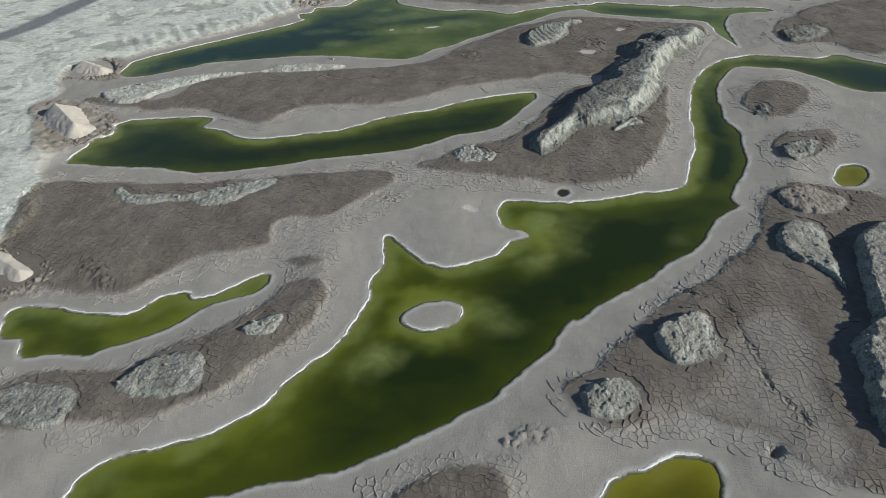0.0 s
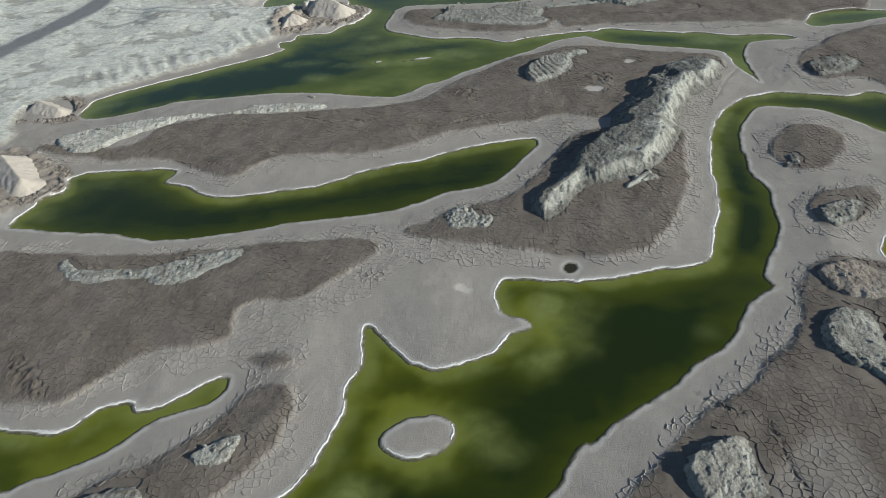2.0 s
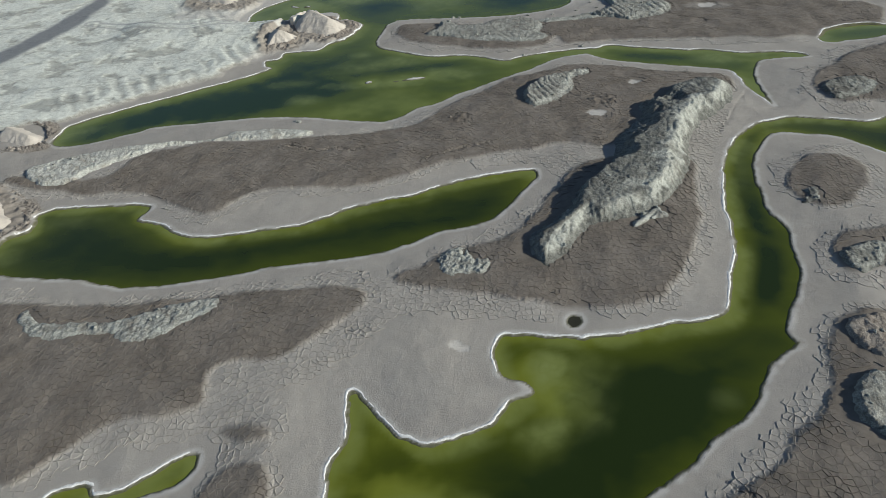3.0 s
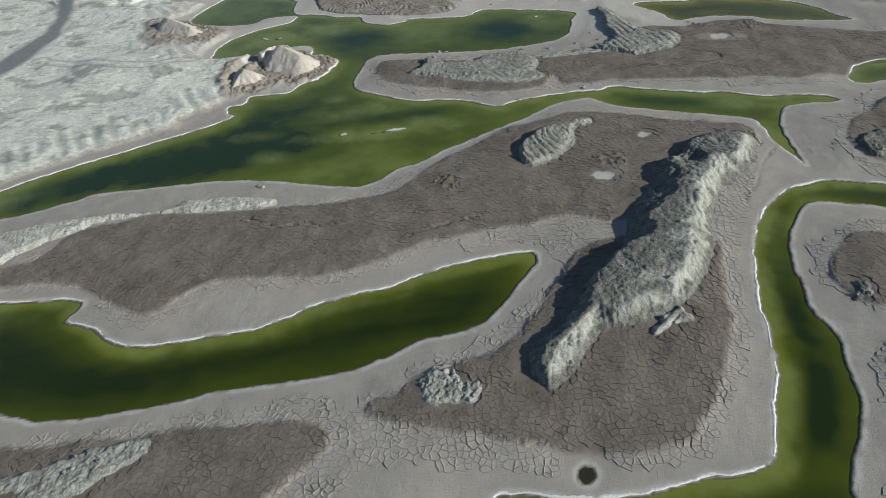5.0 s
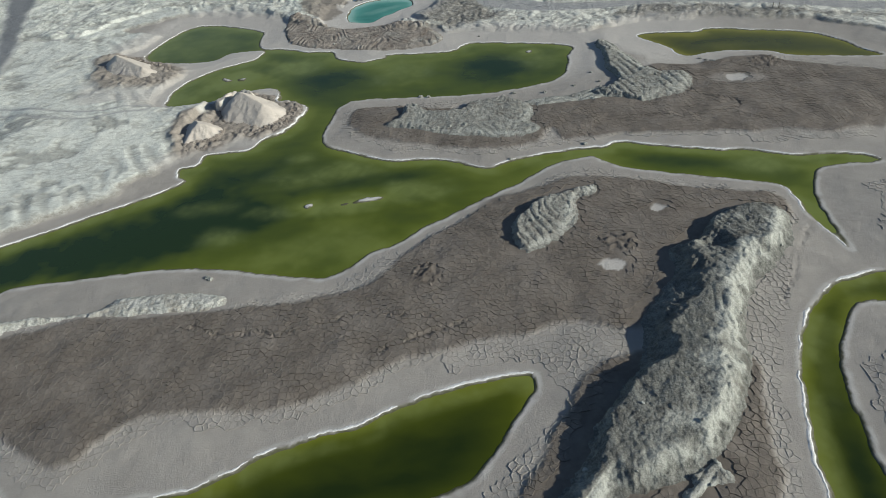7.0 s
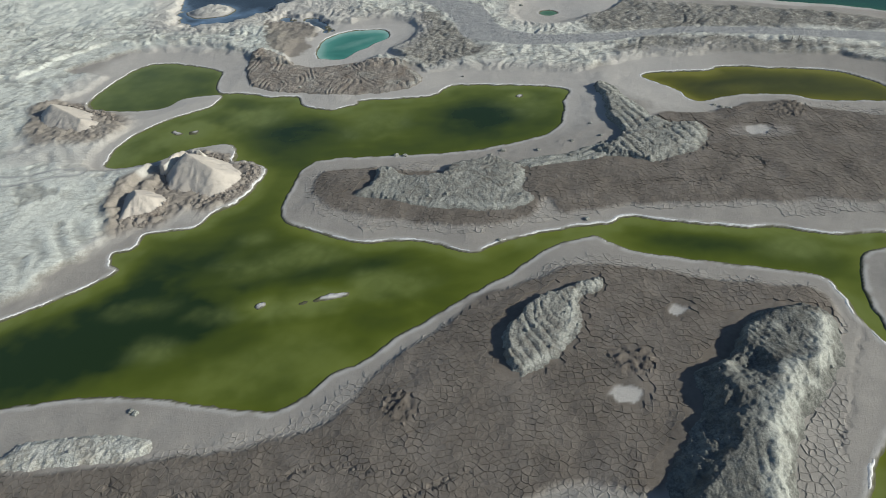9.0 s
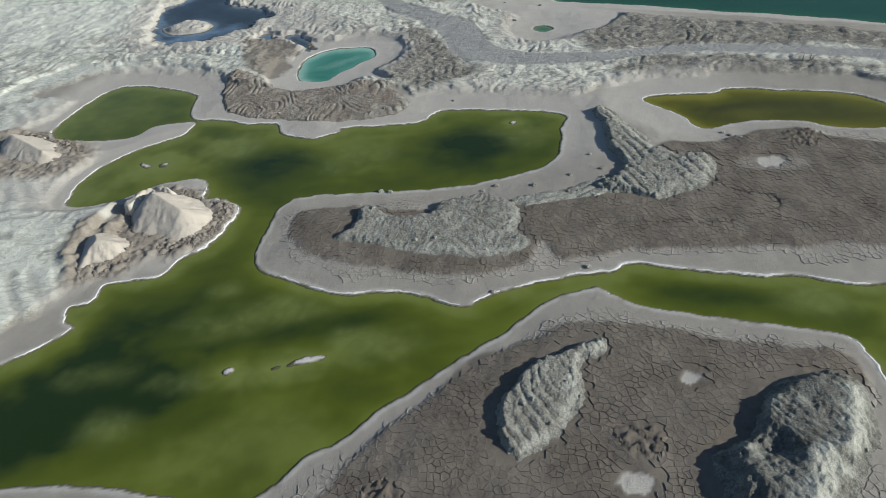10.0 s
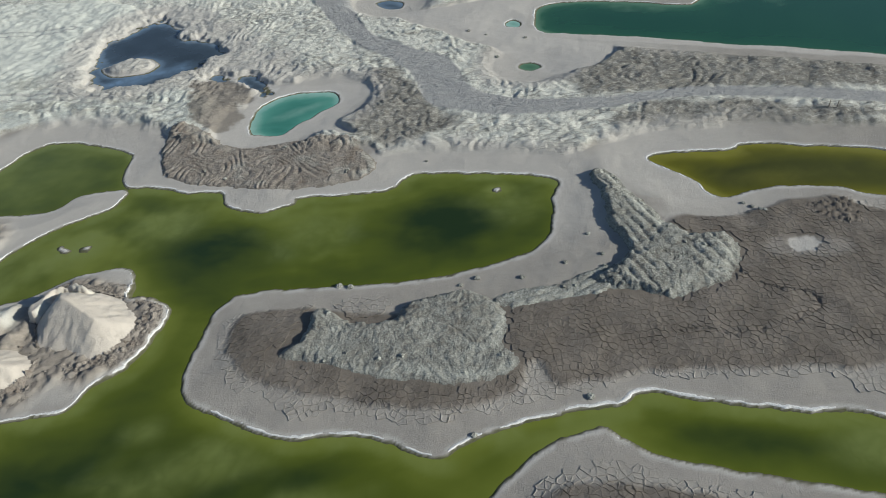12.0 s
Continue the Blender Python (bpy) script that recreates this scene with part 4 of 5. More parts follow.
    z += 1.0 * smooth(0.45, -0.35, sample(FIELD["platform"], x, y) + 0.5 * wob) * smooth(96, 107, y) * smooth(0.5, 2.0, d) * smooth(-64, -54, x)
    rut = sample(RUTS, x, y)
    rut = smooth(0.42, 0.15, np.abs(rut - 0.95))
    z -= 0.12 * rut * smooth(-0.6, 0.2, fbm(x, y, 4, 2))
    crumb = fbm(x + 0.4 * y, 1.3 * y - 0.3 * x, 2.4, 4, 0.72, shift=31)
    z += rubble * ((0.26 * fbm(x, y, 7, 3, 0.6) + 0.05 * marks + 0.09 * crumb + 0.20 * lumpy) * (1 - road) + 0.38)
    patch = smooth(0.15, -0.15, sample(FIELD["patch"], x, y) + 0.12 + 0.5 * wob + 0.4 * fbm(x, y, 1.1, 3))
    z -= 0.06 * patch
    rip = smooth(0.5, -0.3, sample(FIELD["ripped"], x, y) + 0.5 * wob)
    z += rip * 0.42 * (np.abs(fbm(x, y, 0.62, 3, 0.7)) - 0.22)
    z += tan * (0.10 + 0.45 * np.abs(fbm(x, y, 1.8, 4, 0.6)))
    z -= 0.13 * smooth(0.22, 0.06, sample(CRACKS, x, y)) * dry
    z -= 0.9 * smooth(0.25, -0.35, sample(FIELD["pit2"], x, y))
    if not full:
        return z
    rim = smooth(0.45, 0.0, np.abs(d - 0.12)) * smooth(-0.75, 0.1, fbm(x, y, 2.2, 3, shift=3))
    brown = brown * (1 - patch)
    bleached = smooth(104, 114, y) * smooth(8.0, 4.5, d + 1.5 * wob) * smooth(60, 40, x)
    pale = np.maximum(np.maximum(np.maximum(pale, patch), 0.6 * spit), 0.75 * bleached * (1 - brown))
    road = np.maximum(road, 0.75 * rut)
    bed = smooth(0.0, -0.15, d)
    lines = np.maximum(np.maximum(smooth(-0.3, -0.9, arcs) * np.maximum(rubble, 0.3 * white), 0.6 * white * smooth(0.15, 0.45, -comb + 0.25 * fbm(x, y, 2.0, 3, shift=88))), white * np.maximum(scraped * 0.9, smooth(-0.3, -0.9, treads))) * (1 - road)
    rim = np.maximum(rim, 2.0 * smooth(0.35, 0.0, sample(FIELD["bar"], x, y)))
    return z, lines, np.stack([brown, white, tan, calm], 1), np.stack([road, rubble, mud, track], 1), np.stack([rim, pale, bed, np.ones_like(z)], 1)


def graded(bands, grow=1.10, reach=3000.0):
    """Steps of each band (start, end, step), then ever longer ones out to the horizon."""
    v = np.concatenate([np.arange(a, e - 0.5 * s, s) for a, e, s in bands])
    far = bands[-1][2] * grow ** np.arange(1, 75)
    v = np.concatenate([bands[0][0] - np.cumsum(bands[0][2] * grow ** np.arange(1, 75))[::-1], v, v[-1] + np.cumsum(far)])
    return v[(v > -reach) & (v < reach)]


def grid_mesh(name, xs, ys, z, keep=None):
    nx, ny = len(xs), len(ys)
    vx, vy = np.meshgrid(xs, ys)
    co = np.stack([vx.ravel(), vy.ravel(), z.ravel()], 1)
    i = (np.arange(ny - 1)[:, None] * nx + np.arange(nx - 1)[None, :]).ravel()
    quads = np.stack([i, i + 1, i + nx + 1, i + nx], 1)
    if keep is not None:
        k = keep.ravel()
        quads = quads[k[quads].any(1)]
        used = np.unique(quads)
        remap = np.zeros(len(co), int)
        remap[used] = np.arange(len(used))
        quads, co = remap[quads], co[used]
    else:
        used = np.arange(len(co))
    me = bpy.data.meshes.new(name)
    me.vertices.add(len(co))
    me.vertices.foreach_set("co", co.astype(np.float32).ravel())
    me.loops.add(quads.size)
    me.loops.foreach_set("vertex_index", quads.astype(np.int32).ravel())
    me.polygons.add(len(quads))
    me.polygons.foreach_set("loop_start", np.arange(0, quads.size, 4, dtype=np.int32))
    me.polygons.foreach_set("use_smooth", np.ones(len(quads), bool))
    me.update()
    return me, used


# ---------------------------------------------------------------- ground
xs = graded(((-110, -46, 0.34), (-46, 56, 0.22), (56, 112, 0.36)))
ys = graded(((-14, 124, 0.23), (124, 205, 0.28)))
vx, vy = np.meshgrid(xs, ys)
gz, lines, za, zb, zc = ground_at(vx.ravel(), vy.ravel(), True)
me, _ = grid_mesh("ground", xs, ys, gz)
for key, value in (("zone_a", za), ("zone_b", zb), ("zone_c", zc)):
    me.attributes.new(key, "FLOAT_COLOR", "POINT").data.foreach_set("color", value.astype(np.float32).ravel())
me.attributes.new("dim", "FLOAT", "POINT").data.foreach_set("value", smooth(1.0, -1.2, sample(FIELD["dim"], vx.ravel(), vy.ravel()) + 1.2 * fbm(vx.ravel(), vy.ravel(), 5.0, 3)).astype(np.float32))
me.attributes.new("marks", "FLOAT", "POINT").data.foreach_set("value", lines.astype(np.float32))
me.materials.append(M_GROUND)
ground = tagged(new("ground", me), "dry salt lake bed with pale crust and brown flats", "ground", kind="structure")


# ---------------------------------------------------------------- water
MILK_AND_SKY = (  # x, y, half length, half width, bearing and strength of milky clouds in the brine; the last paints a sky reflection
    (5.6, 21.8, 2.8, 1.7, 60, 0.95),
    (5.2, 16.0, 2.6, 1.7, 20, 0.9),
    (7.0, 19.0, 5.0, 3.4, 70, 0.45),
    (-11.2, 3.4, 3.0, 2.1, 0, 0.95),
    (-2.0, 8.3, 4.2, 2.6, -30, 0.6),
    (-5.6, 6.2, 3.5, 2.0, 0, 0.4),
    (19.3, 17.8, 1.5, 1.2, 30, 0.25),
    (-31.7, -7.0, 3.2, 2.2, 30, 0.5),
    (-37.0, -10.5, 3.0, 3.0, 0, 0.4),
    (-13.4, 8.3, 2.2, 3.0, 30, 0.25),
    (33.4, 52.0, 1.2, 5.0, -20, 0.2),
    (-52.5, 43.4, 3.0, 2.4, 0, 0.5),
    (-47.0, 49.2, 5.0, 1.8, 10, 0.25),
    (-7.5, 81.5, 11.0, 2.1, 3, 0.75),
    (-7.6, 81.7, 4.4, 0.7, 7, 0.85),
    (-11.0, 88.4, 9.0, 2.6, 9, 0.6),
    (-0.8, 83.0, 5.0, 2.4, 8, 0.7),
    (-22.0, 77.2, 3.0, 2.0, 0, 0.6),
    (-25.0, 83.0, 4.0, 1.8, 0, 0.4),
    (-13.9, 92.6, 2.2, 1.6, 0, 0.45),
    (-10.0, 73.5, 9.0, 4.0, 8, 0.4),
    (41.2, 81.4, 4.0, 2.4, -20, 0.75),
    (46.0, 82.3, 2.2, 1.0, -10, 0.8),
    (-28.0, 119.0, 6.5, 3.5, 30, 0.7),
    (-37.0, 115.0, 4.0, 4.0, 0, 0.75),
    (-18.5, 121.0, 6.5, 4.0, 0, 0.65),
    (-1.8, 116.5, 6.0, 4.5, 0, 0.55),
    (20.5, 117.0, 4.5, 4.5, 0, 0.5),
    (-37.0, 136.0, 10.0, 8.0, 30, 0.22),
    (-43.5, 133.0, 3.0, 5.0, 0, 0.3),
    (-56.5, 70.5, 5.0, 3.0, 40, 0.7),
    (50.0, 167.0, 12.0, 3.0, -25, 0.9),
    (75.0, 166.0, 14.0, 6.0, -10, 0.8),
    (42.7, 65.5, 1.4, 1.6, 0, 0.55),
    (50.0, 114.5, 8.0, 2.0, -8, 0.3),
    (-3.0, 144.5, 4.0, 1.2, 25, 0.4),
    # sky reflection painted on the blue pool's south side
    (-29.5, 162.6, 9.0, 3.2, 12, 0.95),
)
DEEPS = (  # x, y, half length, half width, bearing and depth of the deeper hollows; less than 0 for shoals
    (-26.0, -6.3, 14, 3.5, 17, -0.30),
    (-13.5, 6.0, 4.5, 7, 20, -0.25),
    (-9.3, 15.5, 2.5, 5, 0, -0.20),
    (-6.5, 8.5, 5.4, 4.6, 0, -0.45),
    (12.0, 15.5, 9.0, 4.0, 35, 0.3),
    (4.6, 19.5, 5.0, 6.0, 20, -0.5),
    (-35.0, 9.5, 14.0, 4.0, 0, -0.30),
    (28.5, 33.0, 6.0, 2.4, 62, 0.45),
    (31.5, 43.5, 6.5, 2.2, 78, 0.5),
    (34.6, 53.0, 5.0, 2.0, 62, 0.4),
    (-20.0, 42.0, 24.0, 2.2, 8, 0.15),
    (-31.0, 79.0, 15.0, 7.0, 20, 0.45),
    (-48.0, 74.0, 12.0, 5.0, 28, 0.35),
    (-19.0, 80.0, 5.0, 3.0, 10, 0.30),
    (-24.0, 88.5, 8.0, 4.0, 30, 0.25),
    (-5.0, 85.8, 12.0, 1.6, 5, 0.22),
    (-7.0, 75.0, 12.0, 5.5, 6, -0.30),
    (6.0, 82.0, 9.0, 4.0, 20, -0.12),
    (-11.8, 115.8, 8.5, 6.0, 0, 0.46),
    (11.9, 114.2, 8.5, 5.6, 0, 0.46),
    (-3.0, 118.0, 26.0, 9.0, -5, -0.30),
    (-28.0, 118.0, 10.0, 7.0, 20, -0.35),
    (-37.0, 137.0, 10.0, 8.0, 20, -0.25),
    (33.0, 84.0, 6.0, 2.4, -18, 0.30),
    (43.0, 71.0, 2.0, 5.0, 0, -0.25),
    (48.0, 80.5, 8.0, 2.0, 0, -0.20),
)


def ellipse(px, py, x, y, a, b, turn):
    c, s = math.cos(math.radians(turn)), math.sin(math.radians(turn))
    return np.hypot(((px - x) * c + (py - y) * s) / a, ((py - y) * c - (px - x) * s) / b)


def water(name, mat, label):
    field = FIELD[name]
    pts = np.concatenate(PLAN[name])
    lo, hi = pts.min(0) - 1, pts.max(0) + 1
    step = 0.35
    wx, wy = np.arange(lo[0], hi[0], step), np.arange(lo[1], hi[1], step)
    px, py = np.meshgrid(wx, wy)
    d = sample(field, px, py)
    land = sample(LAND, px, py)
    # the banks shelve gently on the north-west, and drop away on the south-east
    shelf = sum(np.clip(-np.maximum(sample(field, px - 0.55 * k, py + 0.83 * k), -land), 0, 20) for k in range(6)) / 6
    depth = (0.68 if mat is M_CLOUDY else 0.95) * (1 - np.exp(-(0.65 * shelf + 0.5 * np.clip(-np.maximum(d, -land), 0, 20)) / 1.8))
    wisp = 0.36 * fbm(px, py, 5.0, 3) + 0.10 * fbm(px, py, 1.8, 2)
    for mx, my, a, b, turn, amount in DEEPS:
        depth = depth + amount * smooth(1.25, 0.2, ellipse(px, py, mx, my, a, b, turn) + wisp) * smooth(0.0, 1.3, shelf)
    depth = np.clip(depth, 0, 1.6)
    milk_and_sky = np.maximum(0.5 * smooth(1.6, 0.0, land), 0.55 * smooth(0.75, 0.1, shelf) * smooth(-0.6, 0.3, fbm(px, py, 4.0, 3, shift=55)))
    for mx, my, a, b, turn, amount in MILK_AND_SKY:
        milk_and_sky = np.maximum(milk_and_sky, amount * smooth(1.3, 0.0, ellipse(px, py, mx, my, a, b, turn) + 1.3 * wisp))
    lake, used = grid_mesh(name, wx, wy, np.full(px.shape, 0.05 if name == "pit" else 0.0), d < 0.45)
    for key, value in (("depth", depth), ("milk_and_sky", milk_and_sky)):
        lake.attributes.new(key, "FLOAT", "POINT").data.foreach_set("value", value.ravel()[used].astype(np.float32))
    lake.materials.append(mat)
    return tagged(new("water", lake), label, "pond", "brine ponds", kind="structure")


for pond, (mat, label) in PONDS.items():
    water(pond, mat, label)


# ---------------------------------------------------------------- heaps and piles
def lump_mesh(seed, mat):
    bm = bmesh.new()
    bmesh.ops.create_icosphere(bm, subdivisions=2, radius=1.0)
    for v in bm.verts:
        v.co *= 1 + 0.5 * noise.noise(v.co * 1.4 + Vector((seed * 7.0, 0, 0))) + 0.2 * noise.noise(v.co * 3.5 + Vector((0, seed * 5.0, 0)))
    me = bpy.data.meshes.new("clod")
    bm.to_mesh(me)
    bm.free()
    me.materials.append(mat)
    return me


LUMPS = [(lump_mesh(k, M_HEAP_MID), lump_mesh(k, M_PILE)) for k in range(5)]


def shifted(a, di, dj, fill):
    """The raster a, moved so that each place holds the value from (di, dj) away."""
    out = np.full(a.shape, fill)
    h, w = a.shape
    if abs(di) >= w or abs(dj) >= h:
        return out
    out[max(0, -dj):min(h, h - dj), max(0, -di):min(w, w - di)] = a[max(0, dj):min(h, h + dj), max(0, di):min(w, w + di)]
    return out


def reach(s, step, ex, ey):
    """How far the outline's edge lies in the direction (ex, ey), softened, up to 14 m."""
    alive, total = s < 0, np.zeros(s.shape)
    for k in range(1, 24):
        d = 0.6 * k
        alive = alive & (shifted(s, round(ex * d / step), round(ey * d / step), 9.0) < 0)
        total += 0.6 * alive
    for _ in range(3):
        total = (total + sum(shifted(total, a, b, 0.0) for a, b in ((5, 0), (-5, 0), (0, 5), (0, -5)))) / 5
    return total


def heap(key, name, h, face, mat, label, rough=0.12, dip=0.35, scarp=0.4, step=0.12, index=None, rise=None, tracks=None, swirl=0.0, ring=0.0, cone=0.0, shade=0.0, dents=(), lean=0.0, toward=(0.954, -0.30), slack=None):
    """A heap of dug salt: its crest lies on the east over a slope of loose salt, the top dips to the west and breaks off in a scarp there.
    face, scarp: width of the east slope and of the scarp; dip: how much lower the west side is;
    rise: from where to where it grows to its height, and falls again; tracks: bearing, spacing and depth of straight furrows;
    swirl: depth of the curved ones; ring: depth of those round its middle; cone: slope of a tipped pile;
    shade: how far its body stands back from the outline on the west, where its shadow lies;
    dents: x, y, reach and depth of hollows dug into it;
    lean: how far its top falls away to the east, or in the direction toward;
    slack: y, half length and width of a stretch where the scarp has slumped into a long slope."""
    shapes = PLAN[key] if index is None else [PLAN[key][index]]
    q = [rounded(p) for p in shapes]
    pts = np.concatenate(q)
    lo, hi = pts.min(0) - 2.0, pts.max(0) + 2.0
    hx, hy = np.arange(lo[0], hi[0], step), np.arange(lo[1], hi[1], step)
    px, py = np.meshgrid(hx, hy)
    s = np.min([distance(p, px, py) for p in q], 0)
    if shade:
        s = np.maximum(s, np.min([distance(p, px - 0.954 * shade, py + 0.30 * shade) for p in q], 0))
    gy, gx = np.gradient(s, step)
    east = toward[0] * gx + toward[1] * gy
    s = s + (0.26 * fbm(px, py, 2.2, 4) + 0.20 * fbm(px, py, 0.7, 3, 0.6)) * (0.5 if cone else 1.0)
    if cone:
        mid = pts.mean(0)
        axis = np.linalg.svd(pts - mid)[2][0] * 0.22 * np.ptp((pts - mid) @ np.linalg.svd(pts - mid)[2][0])
        along_axis = np.clip(((px - mid[0]) * axis[0] + (py - mid[1]) * axis[1]) / (axis @ axis), -1, 1)
        spread = np.hypot(px - mid[0] - along_axis * axis[0], py - mid[1] - along_axis * axis[1])
        high = h * (1 - 0.22 * along_axis) - 0.66 * spread * (1 + 0.12 * fbm(px, py, 3.0, 3, shift=h))
        low = cone * np.maximum(-s, -0.3)
        body = -np.log(np.exp(-6 * high) + np.exp(-6 * low)) / 6
        flutes = np.sin(11 * np.arctan2(py - mid[1], px - mid[0]) + 1.5 * fbm(px, py, 2.0, 3))
        body += (0.05 * fbm(px, py, 0.9, 4) + 0.03 * flutes * smooth(h, 0.3 * h, body)) * smooth(0, -0.8, s) - 0.5 * smooth(0.0, 0.2, s)
        foot = 0.15
    else:
        to_east, to_west = reach(s, step, *toward), reach(s, step, -toward[0], -toward[1])
        frac = to_west / (to_west + to_east + 0.05)
        top = h * (1 - dip * (1 - frac) - lean * frac ** 0.8) * (1 + 0.07 * fbm(px, py, 4.5, 3))
        if rise:
            top = top * (0.45 + 0.55 * smooth(rise[0], rise[1], py)) * (1 - 0.45 * smooth(rise[2], rise[3], py))
        wide = scarp * (1 + 0.8 * smooth(-0.2, 0.5, fbm(px, py, 6.0, 2, shift=h))) + (face - scarp) * smooth(-0.3, 0.7, east)
        if slack:
            wide = wide + slack[2] * smooth(1.0, 0.4, np.abs(py - slack[0]) / slack[1]) * smooth(0.1, -0.5, east)
        wide = wide * (1 + 0.35 * fbm(px, py, 3.0, 3, shift=21))
        t = np.clip((0.15 * wide - s) / wide, 0, 1)
        shape = 0.55 * t + 0.45 * t * t * (3 - 2 * t)
        f1, _ = cells(px, py, 0.55)
        g1, _ = cells(px, py, 0.26, 3.7)
        patchy = smooth(-0.5, 0.3, fbm(px, py, 3.0, 3, shift=4))
        lumps = (0.25 + 0.75 * patchy) * (1.1 * (0.45 - f1) + 0.8 * (0.45 - g1)) + 0.55 * fbm(px, py, 0.8, 4, 0.66) + 0.2 * fbm(px, py, 2.6, 2, shift=13)
        furrows = swirl * swirls(px, py, 9.0, 1.0, 2.0 + h) if swirl else 0.0
        if ring:
            mid = pts.mean(0) + np.array((0.6, 0.3))
            far = np.hypot(px - mid[0], (py - mid[1]) * 0.62) + 0.22 * fbm(px, py, 2.0, 3, shift=7)
            furrows = furrows + ring * (2 * np.abs(np.sin(math.pi * far / 0.85)) ** 0.7 - 1) * smooth(0.4, 1.2, far) * smooth(-0.5, 0.1, fbm(px, py, 2.4, 3, shift=3))
        if tracks:
            a, gap, deep = math.radians(tracks[0]), tracks[1], tracks[2]
            side = (py * math.cos(a) - px * math.sin(a)) + 0.5 * fbm(px, py, 6.0, 3, shift=14)
            furrows = furrows + deep * (2 * np.abs(np.sin(math.pi * side / gap)) ** 0.6 - 1.2) * smooth(-0.35, 0.1, fbm(px, py, 4.0, 3, shift=18))
        for dx, dy, r, deep in dents:
            top = top - deep * smooth(1.2, 0.2, np.hypot(px - dx, py - dy) / r + 0.3 * fbm(px, py, 1.5, 3))
        top = np.maximum(top, 0.04)
        body = top * shape + (rough * lumps + furrows) * smooth(0.15, -0.5, s) - 0.14 * smooth(0.0, 0.30 * wide + 0.1, s)
        foot = 0.30 * wide + 0.12
    z = 0.38 + body if mat is M_PILE else ground_at(px.ravel(), py.ravel()).reshape(px.shape) + body
    me, used = grid_mesh(name, hx, hy, z, s < foot)
    sunlit_and_patches = np.zeros(px.shape)
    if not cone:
        # sunlit brightening painted on slopes towards the sun, then pale patches at random
        sunlit_and_patches = smooth(0.3, -0.2, s) * smooth(-1.7 * wide, -0.8 * wide, s) * smooth(0.25, 0.6, t + 0.25 * fbm(px, py, 1.2, 3)) * smooth(0.1, 0.8, east) * smooth(-0.75, 0.05, fbm(px, py, 3.5, 3, shift=12))
        sunlit_and_patches = np.maximum((0.7 if h > 1.4 else 0.45) * sunlit_and_patches, 0.3 * smooth(0.2, 0.8, fbm(px, py, 3.0, 4, shift=15)) * smooth(0.2, -0.4, s))
    me.attributes.new("sunlit_and_patches", "FLOAT", "POINT").data.foreach_set("value", sunlit_and_patches.ravel()[used].astype(np.float32))
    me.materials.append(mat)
    ob = tagged(new(name, me), label, "heap", "heaps of dug salt")
    if cone:
        band = (s > -0.35) & (s < 1.4) & (shore_at(px.ravel(), py.ravel()).reshape(px.shape) > 0.4)
        crumbs = np.abs(fbm(px, py, 0.9, 4, 0.65, shift=22))
        apron = np.maximum(z, 0.3) + 0.16 * smooth(1.4, 0.2, np.abs(s - 0.1)) + 0.35 * (crumbs - 0.32) * smooth(1.5, 0.4, np.abs(s - 0.1))
        low, used = grid_mesh("scree", hx, hy, apron, band)
        low.attributes.new("sunlit_and_patches", "FLOAT", "POINT").data.foreach_set("value", np.zeros(len(used), np.float32))
        low.materials.append(M_SCREE)
        skirt = new("scree", low)
        skirt.parent = ob
        tagged(skirt, "rough brown rubble round the pile's foot")
    # lumps lying on it
    spots = np.argwhere((s < -0.1) & (s > -2.5 if cone == 0 else s > -0.6))
    for j, i in spots[rng.permutation(len(spots))[:min(14, 3 + len(spots) // 900)]]:
        piece = new("clod", LUMPS[rng.integers(len(LUMPS))][1 if mat is M_PILE else 0])
        piece.parent = ob
        r = rng.uniform(0.10, 0.26)
        piece.matrix_basis = pose(float(hx[i]), float(hy[j]), float(z[j, i]) + 0.15 * r, 0, 0, float(rng.uniform(0, 360))) @ Matrix.Diagonal((r, r * 0.8, r * 0.6, 1))
    return ob


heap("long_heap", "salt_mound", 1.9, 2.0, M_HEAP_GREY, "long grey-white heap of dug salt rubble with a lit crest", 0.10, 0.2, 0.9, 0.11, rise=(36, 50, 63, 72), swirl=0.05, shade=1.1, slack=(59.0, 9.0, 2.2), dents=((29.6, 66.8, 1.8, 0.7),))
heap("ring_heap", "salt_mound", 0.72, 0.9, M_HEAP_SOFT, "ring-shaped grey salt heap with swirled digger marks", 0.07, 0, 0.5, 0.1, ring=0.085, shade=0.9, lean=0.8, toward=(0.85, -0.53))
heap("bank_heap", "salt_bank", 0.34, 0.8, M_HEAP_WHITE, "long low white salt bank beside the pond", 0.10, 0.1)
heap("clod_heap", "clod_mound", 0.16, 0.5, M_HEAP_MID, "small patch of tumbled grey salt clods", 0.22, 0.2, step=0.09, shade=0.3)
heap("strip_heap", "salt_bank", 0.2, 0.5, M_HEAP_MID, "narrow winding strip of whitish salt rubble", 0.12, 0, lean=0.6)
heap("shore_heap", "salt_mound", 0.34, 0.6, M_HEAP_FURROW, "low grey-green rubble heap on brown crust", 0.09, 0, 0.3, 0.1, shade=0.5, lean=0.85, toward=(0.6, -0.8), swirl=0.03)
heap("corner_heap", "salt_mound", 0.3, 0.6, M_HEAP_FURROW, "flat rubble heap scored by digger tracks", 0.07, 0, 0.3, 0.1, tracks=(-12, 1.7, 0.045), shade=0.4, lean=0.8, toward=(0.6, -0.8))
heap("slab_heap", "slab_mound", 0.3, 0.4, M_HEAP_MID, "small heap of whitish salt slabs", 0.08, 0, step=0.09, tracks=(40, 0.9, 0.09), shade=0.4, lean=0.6)
